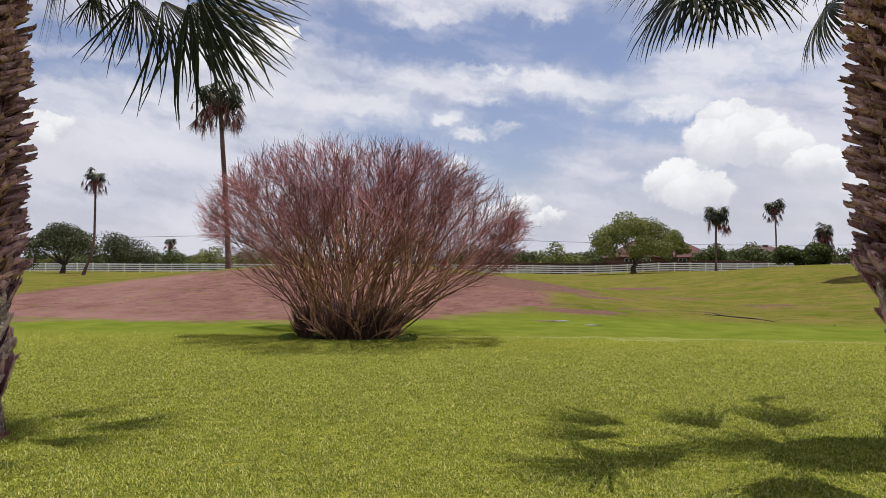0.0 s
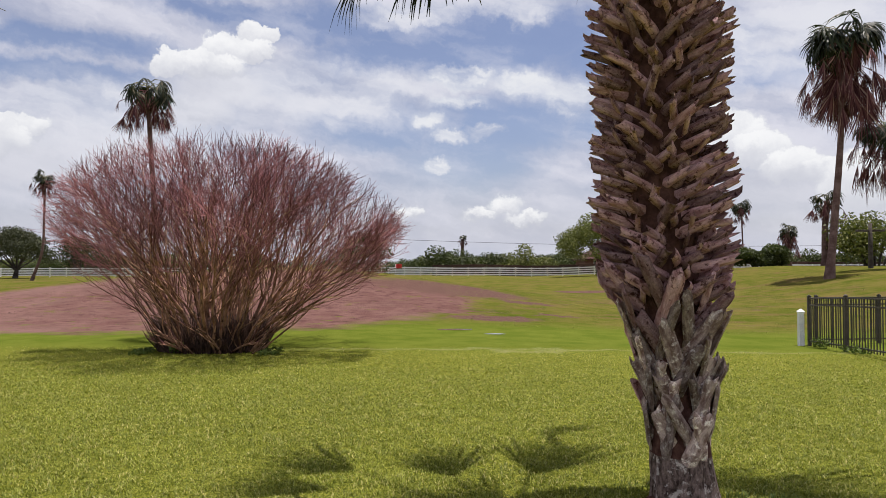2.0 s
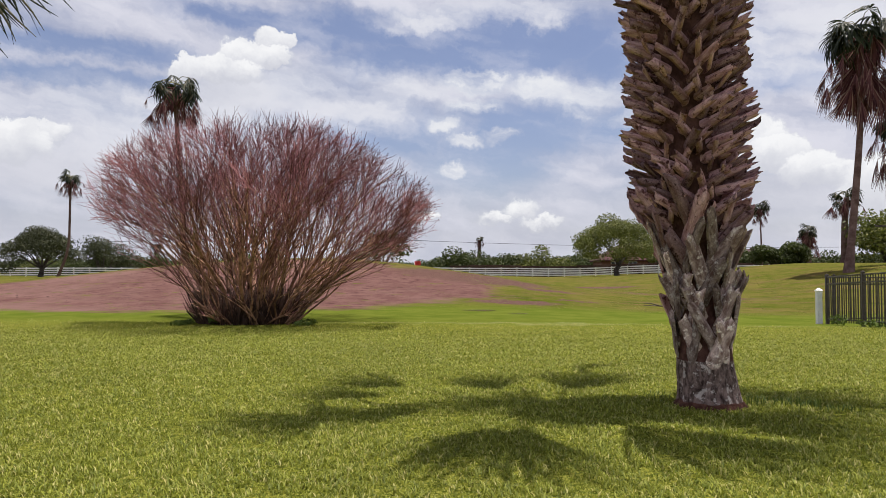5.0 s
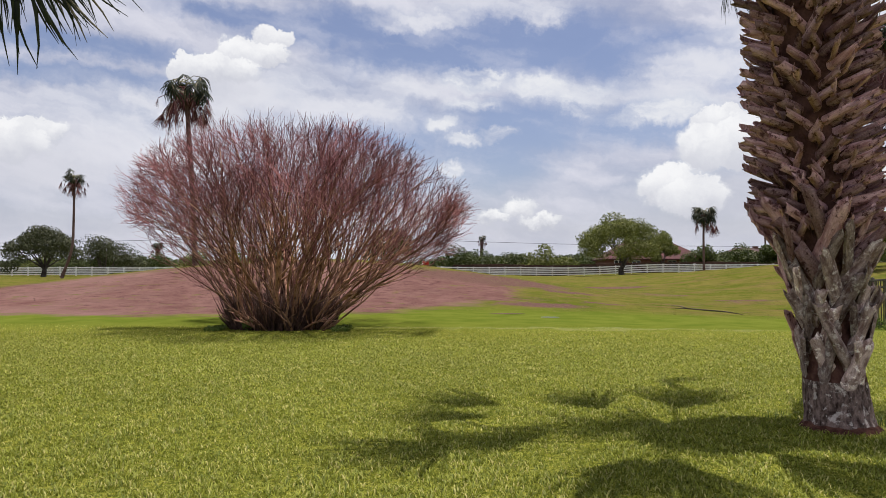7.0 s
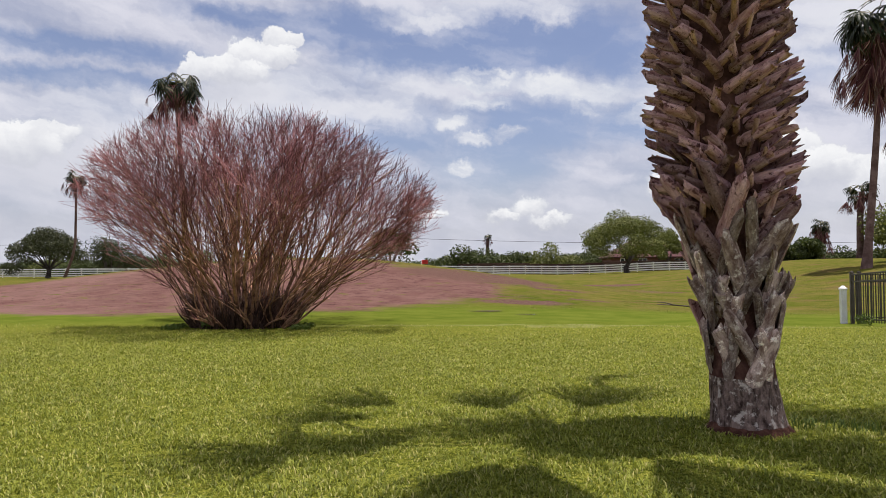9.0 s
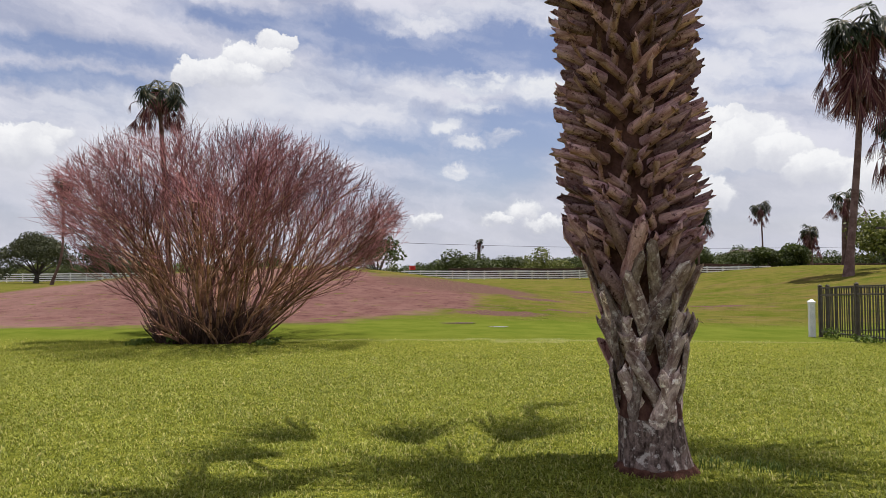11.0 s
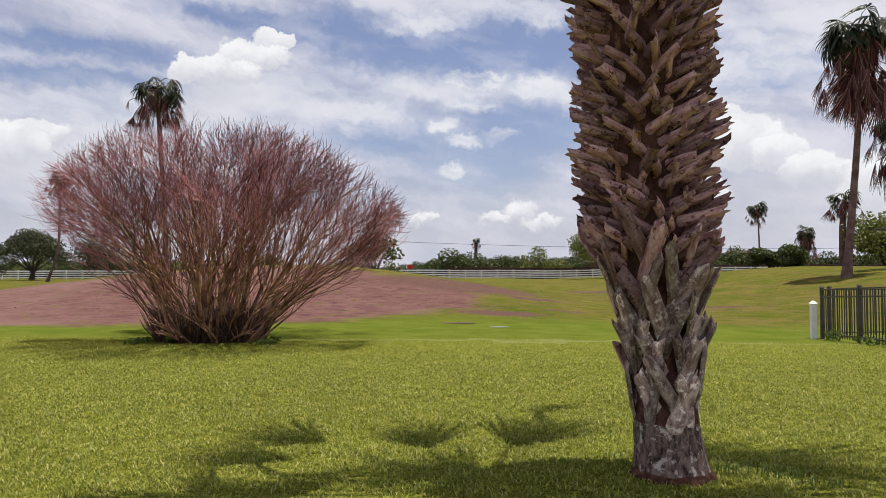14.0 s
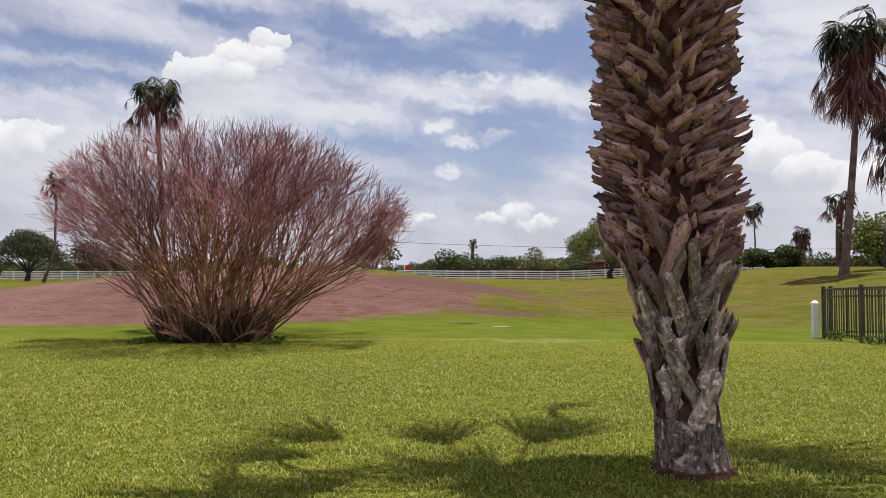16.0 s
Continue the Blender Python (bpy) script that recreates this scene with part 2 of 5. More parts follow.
def ground_paint(g, co, rnd):
    add, put, math_, vec, noise_, ramp, mix, sep, comb = g
    x, y, z = sep(co)
    big = noise_(co, 0.12, 4.0, 0.55)["Fac"]
    mid = noise_(co, 1.1, 5.0, 0.6)["Fac"]
    fine = noise_(co, 28.0, 4.0, 0.7)["Fac"]
    blades = noise_(vec("MULTIPLY", co, (1.0, 0.5, 1.0)), 90.0, 3.0, 0.7)["Fac"]
    lawn = mix(ramp(mid, 0.3, 0.7), (0.146, 0.158, 0.020, 1), (0.204, 0.205, 0.032, 1))
    lawn = mix(ramp(noise_(co, 9.0, 4.0, 0.7)["Fac"], 0.44, 0.60, 0, 0.55), lawn, (0.080, 0.100, 0.012, 1))
    lawn = mix(ramp(fine, 0.42, 0.60), lawn, (0.048, 0.064, 0.008, 1))
    lawn = mix(ramp(blades, 0.5, 0.66, 0, 0.85), lawn, (0.31, 0.30, 0.075, 1))
    lush = mix(ramp(mid, 0.3, 0.7), (0.080, 0.109, 0.014, 1), (0.118, 0.139, 0.022, 1))
    rough = mix(ramp(noise_(co, 0.3, 9.0, 0.75)["Fac"], 0.38, 0.62), (0.080, 0.092, 0.014, 1), (0.132, 0.112, 0.030, 1))
    rough = mix(ramp(noise_(vec("MULTIPLY", co, (0.6, 1.0, 1)), 0.42, 9.0, 0.78)["Fac"], 0.50, 0.62, 0, 0.85), rough, (0.135, 0.088, 0.042, 1))
    rough = mix(ramp(fine, 0.4, 0.8, 0, 0.5), rough, (0.057, 0.076, 0.010, 1))
    blot = noise_(vec("MULTIPLY", co, (0.7, 1.0, 1)), 1.6, 8.0, 0.72)["Fac"]
    rough = mix(ramp(blot, 0.50, 0.64, 0, 0.75), rough, (0.050, 0.068, 0.010, 1))
    rough = mix(ramp(blot, 0.46, 0.32, 0, 0.55), rough, (0.149, 0.131, 0.035, 1))
    wob = math_("ADD", y, math_("MULTIPLY", math_("SUBTRACT", mid, 0.5), 2.5))
    col = mix(ramp(wob, 16.0, 18.5), lawn, lush)
    col = mix(ramp(wob, 21.5, 25.0), col, rough)
    # thin pale line where the mown lawn ends
    pale = math_("MULTIPLY", ramp(math_("ABSOLUTE", math_("SUBTRACT", wob, 17.2)), 0.35, 0.05), ramp(fine, 0.4, 0.6, 0.0, 0.45))
    col = mix(math_("MULTIPLY", pale, ramp(x, -1.0, 2.0)), col, (0.33, 0.31, 0.17, 1))
    # bare soil on the face of the mound
    n = vec("SCALE", vec("SUBTRACT", noise_(vec("MULTIPLY", co, (0.6, 1.5, 0)), 0.45, 6.0, 0.65)["Color"], (0.5, 0.5, 0.5)))
    n.node.inputs["Scale"].default_value = 6.0
    p = vec("ADD", vec("MULTIPLY", co, (1, 1, 0)), n)
    soil = None
    for cx, cy, rx, ry in SOIL:
        k = ramp(vec("LENGTH", vec("MULTIPLY", vec("SUBTRACT", p, (cx, cy, 0)), (1 / rx, 1 / ry, 0))), 1.10, 0.90)
        soil = k if soil is None else math_("MAXIMUM", soil, k)
    # scattered scalped spots in the field beside the mound
    scar = ramp(noise_(vec("MULTIPLY", co, (0.45, 0.8, 0)), 0.5, 9.0, 0.75)["Fac"], 0.555, 0.61)
    zone = math_("MULTIPLY", math_("MULTIPLY", ramp(y, 22.5, 25.0), ramp(y, 52.0, 40.0)), math_("MULTIPLY", ramp(x, -2.0, 3.0), ramp(x, 20.0, 11.0)))
    soil = math_("MAXIMUM", soil, math_("MULTIPLY", math_("MULTIPLY", scar, zone), 0.8))
    edge = ramp(math_("ADD", math_("MULTIPLY", ramp(x, 0.5, 4.5), 0.3), math_("MULTIPLY", noise_(vec("MULTIPLY", co, (0.8, 2.2, 0)), 1.1, 8.0, 0.75)["Fac"], 1.0)), 0.88, 0.74)
    soil = math_("MULTIPLY", soil, math_("MAXIMUM", edge, ramp(x, 1.5, 0.0)))
    tufts = ramp(noise_(vec("MULTIPLY", co, (0.7, 1.6, 0)), 1.3, 6.0, 0.7)["Fac"], 0.57, 0.66, 1.0, 0.12)
    soil = math_("MULTIPLY", soil, tufts)
    earth = mix(ramp(mid, 0.3, 0.7), (0.118, 0.062, 0.054, 1), (0.165, 0.092, 0.080, 1))
    earth = mix(ramp(noise_(vec("MULTIPLY", co, (0.5, 1.3, 1)), 4.0, 9.0, 0.82)["Fac"], 0.49, 0.62, 0, 0.85), earth, (0.059, 0.029, 0.028, 1))
    earth = mix(ramp(big, 0.5, 0.65, 0, 0.6), earth, (0.189, 0.117, 0.101, 1))
    col = mix(soil, col, earth)
    n2 = vec("SCALE", vec("SUBTRACT", noise_(vec("MULTIPLY", co, (1, 1, 0)), 1.3, 7.0, 0.7)["Color"], (0.5, 0.5, 0.5)))
    n2.node.inputs["Scale"].default_value = 2.4
    p2 = vec("ADD", vec("MULTIPLY", co, (1, 1, 0)), n2)
    worn = None
    for cx, cy, rx, ry in SCARS:
        k = ramp(vec("LENGTH", vec("MULTIPLY", vec("SUBTRACT", p2, (cx, cy, 0)), (1 / rx, 1 / ry, 0))), 1.15, 0.75)
        worn = k if worn is None else math_("MAXIMUM", worn, k)
    worn = math_("MULTIPLY", worn, ramp(noise_(vec("MULTIPLY", co, (1, 1.6, 0)), 3.5, 6.0, 0.75)["Fac"], 0.68, 0.56, 0.25, 1.0))
    col = mix(worn, col, mix(ramp(fine, 0.35, 0.65), (0.075, 0.043, 0.036, 1), (0.145, 0.086, 0.070, 1)))
    return col


# bare patches of the field: centre and half-widths
SOIL = [(-7.5, 26.0, 10.5, 6.2), (-14.0, 24.5, 5.0, 3.6), (-1.5, 27.5, 5.5, 4.4)]
# small scalped spots in the turf beside it
SCARS = [(4.5, 24.5, 1.5, 0.8), (6.7, 26.0, 0.8, 0.3), (2.8, 30.6, 3.2, 1.8), (5.8, 29.1, 1.2, 0.35), (13.5, 32.5, 1.4, 0.4), (11.3, 37.0, 1.2, 0.5), (11.5, 53.0, 2.4, 1.8)]

MAT = {}


def streaky(a, b, c, vary, stretch, scale, patch=(0.50, 0.62, 10.0)):
    """Fibre streaks along z, weathered patches of c, and a shift from object to object."""
    def paint(g, co, rnd):
        add, put, math_, vec, noise_, ramp, mix, sep, comb = g
        off = vec("ADD", co, comb(math_("MULTIPLY", rnd, 7.0), math_("MULTIPLY", rnd, 3.0), 0.0))
        st = noise_(vec("MULTIPLY", off, (1, 1, stretch)), scale, 6.0, 0.65)["Fac"]
        col = mix(ramp(st, 0.32, 0.68), (*a, 1), (*b, 1))
        col = mix(ramp(noise_(off, patch[2], 7.0, 0.72)["Fac"], patch[0], patch[1]), col, (*c, 1))
        hsv = add("ShaderNodeHueSaturation")
        put(hsv.inputs["Color"], col)
        put(hsv.inputs["Value"], math_("ADD", ramp(rnd, 0.0, 1.0, 1 - vary, 1 + vary, False), ramp(noise_(off, 90.0, 4.0, 0.7)["Fac"], 0.25, 0.75, -0.3, 0.3, False)))
        return hsv.outputs[0]
    return paint



MAT["ground"] = material("grass_and_soil", ground_paint, 1.0, rough_bump(60.0, 0.03), spec=0.0)
MAT["blade"] = material("grass_blade", leafy((0.078, 0.106, 0.010), (0.300, 0.322, 0.040), (0.42, 0.385, 0.13)), 0.6, spec=0.3, trans=(0.23, 0.26, 0.034, 1))
MAT["tuft"] = material("coarse_grass", leafy((0.085, 0.098, 0.013), (0.19, 0.182, 0.032), (0.18, 0.13, 0.055)), 0.7, spec=0.2, trans=(0.10, 0.11, 0.02, 1))
MAT["holm_leaf"] = material("dark_leaves", leafy((0.026, 0.034, 0.015), (0.092, 0.096, 0.044)), 0.6, spec=0.3, trans=(0.03, 0.04, 0.01, 1))
MAT["boot"] = material("palm_boot", streaky((0.25, 0.124, 0.128), (0.52, 0.345, 0.355), (0.095, 0.040, 0.041), 0.50, 0.18, 34.0, (0.53, 0.62, 18.0)), 0.85, rough_bump(40.0, 0.012, (1, 1, 0.25)), spec=0.15)
MAT["grey_boot"] = material("weathered_boot", streaky((0.15, 0.088, 0.076), (0.50, 0.39, 0.355), (0.76, 0.68, 0.63), 0.55, 0.35, 30.0, (0.52, 0.64, 20.0)), 0.9, rough_bump(34.0, 0.018, (1, 1, 0.4)), spec=0.12)
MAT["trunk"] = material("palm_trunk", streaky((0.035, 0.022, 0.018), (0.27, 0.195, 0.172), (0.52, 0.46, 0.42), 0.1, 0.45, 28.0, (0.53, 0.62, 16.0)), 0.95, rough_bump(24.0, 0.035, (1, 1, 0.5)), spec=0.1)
# fibre brown, with the shade between the leaf bases put into the colour
MAT["core"] = material("fibre_and_gap_shade", two_tone((0.060, 0.028, 0.023), (0.125, 0.064, 0.053), 12.0, None, 0.1, 60.0), 0.95, rough_bump(30.0, 0.02, (1, 1, 0.4)), spec=0.05)
MAT["root"] = material("red_root_mat", two_tone((0.07, 0.030, 0.021), (0.15, 0.07, 0.05), 20.0), 0.95, rough_bump(60.0, 0.015), spec=0.1)
MAT["frond"] = material("palm_frond", leafy((0.009, 0.014, 0.006), (0.032, 0.042, 0.015), (0.16, 0.14, 0.085)), 0.5, spec=0.3, trans=(0.012, 0.019, 0.005, 1))
MAT["petiole"] = material("palm_petiole", two_tone((0.10, 0.11, 0.03), (0.18, 0.15, 0.06), 6.0), 0.55, spec=0.4)
MAT["dead"] = material("dead_frond", leafy((0.062, 0.022, 0.028), (0.175, 0.075, 0.074), (0.30, 0.19, 0.15)), 0.9, spec=0.1)
MAT["far_trunk"] = material("tall_palm_trunk", two_tone((0.085, 0.050, 0.043), (0.16, 0.105, 0.092), 2.0), 0.95, rough_bump(8.0, 0.03, (1, 1, 3)), spec=0.1)
MAT["stalk"] = material("seed_stalk", two_tone((0.14, 0.08, 0.075), (0.24, 0.16, 0.15), 10.0), 0.9)
MAT["bark"] = material("shrub_bark", two_tone((0.15, 0.078, 0.056), (0.43, 0.255, 0.175), 3.0, (0.085, 0.045, 0.036), 0.4, 30.0), 0.9, rough_bump(30.0, 0.01, (1, 1, 0.3)), spec=0.15)
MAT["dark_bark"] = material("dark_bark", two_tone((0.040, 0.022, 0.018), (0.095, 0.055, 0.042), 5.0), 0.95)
MAT["twig"] = material("shrub_twig", two_tone((0.155, 0.060, 0.067), (0.315, 0.138, 0.138), 1.4, None, 0.35, 20.0), 0.8, spec=0.2)
MAT["black"] = material("black_metal", two_tone((0.042, 0.034, 0.029), (0.080, 0.066, 0.056), 5.0), 0.5, metal=0.2, spec=0.4)
MAT["white"] = material("white_paint", two_tone((0.70, 0.70, 0.72), (0.82, 0.82, 0.82), 3.0, None, 0.04), 0.6)
MAT["oak_leaf"] = material("oak_leaves", leafy((0.026, 0.040, 0.012), (0.095, 0.110, 0.034)), 0.6, spec=0.3, trans=(0.06, 0.085, 0.015, 1))
MAT["lime_leaf"] = material("bright_leaves", leafy((0.050, 0.066, 0.015), (0.20, 0.20, 0.050)), 0.6, spec=0.3, trans=(0.10, 0.13, 0.02, 1))
MAT["wood"] = material("tree_bark", two_tone((0.045, 0.036, 0.030), (0.095, 0.08, 0.07), 3.0), 0.95)
MAT["roof"] = material("roof_shingles", two_tone((0.048, 0.019, 0.020), (0.075, 0.031, 0.031), 1.5), 0.9, rough_bump(6.0, 0.04))
MAT["grey_roof"] = material("grey_shingles", two_tone((0.055, 0.033, 0.033), (0.085, 0.055, 0.053), 1.5), 0.9)
MAT["brick"] = material("house_brick", two_tone((0.13, 0.060, 0.046), (0.19, 0.095, 0.072), 4.0), 0.9, rough_bump(10.0, 0.02))
MAT["glass"] = material("window_glass", lambda g, co, rnd: (0.03, 0.035, 0.04, 1), 0.08, spec=0.6)
MAT["water"] = material("puddle_water", lambda g, co, rnd: (0.10, 0.11, 0.09, 1), 0.03, rough_bump(3.0, 0.0005), spec=1.0)
MAT["red"] = material("red_cloth", two_tone((0.45, 0.03, 0.03), (0.55, 0.05, 0.04), 6.0), 0.8)
MAT["cable"] = material("black_cable", lambda g, co, rnd: (0.03, 0.03, 0.032, 1), 0.6)
MAT["weed"] = material("weed_leaves", leafy((0.07, 0.12, 0.02), (0.15, 0.19, 0.04)), 0.6, spec=0.3, trans=(0.08, 0.12, 0.02, 1))

MAT["clod"] = material("clod", two_tone((0.075, 0.043, 0.038), (0.13, 0.078, 0.068), 2.0), 0.95)

rng = np.random.default_rng(7)


# ---- helpers for meshes ----
def mesh_of(name, verts, faces, mat, smooth=False):
    me = bpy.data.meshes.new(name)
    me.from_pydata([tuple(map(float, v)) for v in verts] if not isinstance(verts, np.ndarray) else verts.tolist(), [], faces if not isinstance(faces, np.ndarray) else faces.tolist())
    for m in (mat if isinstance(mat, (list, tuple)) else [mat]):
        me.materials.append(MAT[m])
    if smooth:
        me.polygons.foreach_set("use_smooth", [True] * len(me.polygons))
    me.update()
    return me


def piece(name, me, parent, m=None, label=""):
    """An object on a mesh, as a part of its parent."""
    ob = new(name, me)
    ob.parent = parent
    if m is not None:
        ob.matrix_basis = m
    return tagged(ob, label)


def part(name, bm, mat, parent, label="", smooth=False):
    me = bpy.data.meshes.new(name)
    bm.to_mesh(me)
    bm.free()
    me.materials.append(MAT[mat])
    if smooth:
        me.polygons.foreach_set("use_smooth", [True] * len(me.polygons))
    return piece(name, me, parent, None, label)


def thing(name, place, label, category, group="", kind="", rz=0.0):
    ob = new(name)
    ob.empty_display_size = 0.2
    ob.matrix_basis = pose(*place, 0, 0, rz)
    return tagged(ob, label, category, group, kind)


def box(bm, lo, hi, bevel=0.0):
    r = bmesh.ops.create_cube(bm, size=1.0, matrix=Matrix.Translation([(a + b) / 2 for a, b in zip(lo, hi)]) @ Matrix.Diagonal([b - a for a, b in zip(lo, hi)] + [1]))
    if bevel:
        es = list({e for v in r["verts"] for e in v.link_edges})
        bmesh.ops.bevel(bm, geom=es, offset=bevel, segments=1, affect="EDGES")
    return bm


RINGS = {}


def ring_faces(n, sides):
    if (n, sides) not in RINGS:
        RINGS[n, sides] = [(i * sides + j, i * sides + (j + 1) % sides, (i + 1) * sides + (j + 1) % sides, (i + 1) * sides + j) for i in range(n - 1) for j in range(sides)]
    return RINGS[n, sides]


class Tubes:
    """Many tapered tubes gathered in one mesh."""

    def __init__(self):
        self.v, self.f, self.n = [], [], 0

    def add(self, pts, radii, sides=4, cap=True):
        pts = np.asarray(pts, float)
        tang = np.gradient(pts, axis=0)
        tang /= np.linalg.norm(tang, axis=1)[:, None] + 1e-9
        ref = np.array([0.0, 0, 1]) if abs(tang[0][2]) < 0.9 else np.array([1.0, 0, 0])
        a = np.cross(tang, ref)
        a /= np.linalg.norm(a, axis=1)[:, None] + 1e-9
        b = np.cross(tang, a)
        ang = np.arange(sides) * 2 * np.pi / sides
        r = np.asarray(radii, float)[:, None, None]
        ring = pts[:, None] + r * (np.cos(ang)[None, :, None] * a[:, None] + np.sin(ang)[None, :, None] * b[:, None])
        self.v.append(ring.reshape(-1, 3))
        n = self.n
        self.f += [(n + p, n + q, n + w, n + s) for p, q, w, s in ring_faces(len(pts), sides)]
        if cap:
            o = self.n + (len(pts) - 1) * sides
            self.f.append(tuple(o + j for j in range(sides)))
        self.n += len(pts) * sides

    def mesh(self, name, mat, smooth=True):
        return mesh_of(name, np.concatenate(self.v), self.f, mat, smooth)


def sstep(a, b, x):
    t = np.clip((x - a) / (b - a), 0, 1)
    return t * t * (3 - 2 * t)


# ---- the ground ----
def height(x, y):
    x, y = np.asarray(x, float), np.asarray(y, float)
    z = -0.12 * sstep(9, 17, y) - 0.14 * sstep(16, 20, y) * sstep(4, 12, x)
    left = np.where(x < -5, 14.0, 11.0)
    back = np.where(y < 34, 7.5, 11.0)
    z = z + 1.82 * np.exp(-((x + 5) / left) ** 2) * np.exp(-((y - 34) / back) ** 2)
    z = z + 1.75 * sstep(11, 30, x) * sstep(22, 42, y) * (1 - 0.7 * sstep(55, 95, y))
    z = z + 0.55 * sstep(34, 80, y)
    z = z + 0.05 * np.sin(x * 0.35 + 1.0) * np.sin(y * 0.27) * sstep(18, 30, y)
    return z


def gz(x, y):
    return float(height(x, y))


def build_ground():
    def axis(near, far, step):
        a = [0.0]
        while a[-1] < far:
            a.append(a[-1] + (step if a[-1] < near else step * (1 + (a[-1] - near) / 18.0)))
        return a
    xs = axis(34, 2600, 0.5)
    xs = np.array([-v for v in xs[:0:-1]] + xs)
    ys = axis(62, 2600, 0.5)
    ys = np.array([-v for v in axis(4, 300, 1.0)[:0:-1]] + ys)
    gx, gy = np.meshgrid(xs, ys)
    v = np.stack([gx, gy, height(gx, gy)], -1).reshape(-1, 3)
    nx, ny = len(xs), len(ys)
    i = (np.arange(ny - 1)[:, None] * nx + np.arange(nx - 1)[None]).reshape(-1)
    f = np.stack([i, i + 1, i + nx + 1, i + nx], -1)
    ob = new("ground", mesh_of("ground", v, f, "ground", True))
    tagged(ob, "mown green lawn running into rough turf and a bare soil mound", "ground", "", "structure")


def vnoise(x, y, size, seed):
    """Smooth value noise over the plan, 0 to 1, with cells of the given size."""
    g = np.random.default_rng(seed).random((128, 128))
    u, v = x / size + 300.0, y / size + 300.0
    i, j = np.floor(u).astype(int), np.floor(v).astype(int)
    a, b = u - i, v - j
    a, b = a * a * (3 - 2 * a), b * b * (3 - 2 * b)
    i, j, k, l = i % 128, j % 128, (i + 1) % 128, (j + 1) % 128
    return (g[i, j] * (1 - a) + g[k, j] * a) * (1 - b) + (g[i, l] * (1 - a) + g[k, l] * a) * b


def build_blades():
    """Broad-bladed turf in the stretch that the camera passes nearest."""
    n = 1050000
    y = 4.0 + 13.4 * rng.random(n) ** 1.35
    lo, hi = 1.2 - 0.76 * (y - 0.6) - 0.9, 5.6 + 0.62 * (y - 2.0) + 0.9
    x = lo + (hi - lo) * rng.random(n)
    clump = 0.55 * vnoise(x, y, 0.13, 1) + 0.45 * vnoise(x, y, 0.045, 2)
    big = vnoise(x, y, 0.8, 3)
    keep = (np.hypot(x - 5.53, y - 6.98) > 0.27) & (np.hypot(x + 2.8, y - 6.55) > 0.27) & (rng.random(n) > sstep(8, 17.2, y) * 0.95) & (rng.random(n) < (hi - lo) / 18.0)
    keep &= rng.random(n) < sstep(0.22, 0.62, clump) * 0.9 + 0.14
    keep &= rng.random(n) < np.minimum(np.minimum(x - lo, hi - x) / 1.4, (y - 4.0) / 0.7)
    x, y, clump, big = x[keep], y[keep], clump[keep], big[keep]
    n = len(x)
    z = height(x, y)
    a = rng.random(n) * 2 * np.pi
    h = (0.012 + 0.017 * rng.random(n)) * (0.55 + 0.75 * clump + 0.25 * big) * (1 + 0.5 * (rng.random(n) > 0.97))
    lean = (0.4 + 1.0 * rng.random(n)) * h
    wd = 0.0020 + 0.0016 * rng.random(n) + 0.00030 * (y - 4)
    c, s = np.cos(a), np.sin(a)
    p = np.stack([x, y, z - 0.004], -1)
    side = np.stack([-s, c, np.zeros(n)], -1) * wd[:, None]
    mid = p + np.stack([c * lean * 0.35, s * lean * 0.35, h * 0.72], -1)
    tip = p + np.stack([c * lean, s * lean, h], -1)
    v = np.stack([p - side * 0.7, p + side * 0.7, mid + side, mid - side, tip], 1).reshape(-1, 3)
    o = np.arange(n) * 5
    me = bpy.data.meshes.new("turf")
    quads = np.stack([o, o + 1, o + 2, o + 3], -1)
    tris = np.stack([o + 3, o + 2, o + 4], -1)
    loops = np.concatenate([quads.reshape(-1), tris.reshape(-1)])
    starts = np.concatenate([np.arange(n) * 4, 4 * n + np.arange(n) * 3])
    me.vertices.add(len(v)), me.loops.add(len(loops)), me.polygons.add(2 * n)
    me.vertices.foreach_set("co", v.reshape(-1))
    me.loops.foreach_set("vertex_index", loops.astype(np.int32))
    me.polygons.foreach_set("loop_start", starts.astype(np.int32))
    me.update(calc_edges=True)
    me.validate()
    me.materials.append(MAT["blade"])
    tagged(new("grass", me), "short mown lawn grass, yellow-green", "grass", "", "stuff")


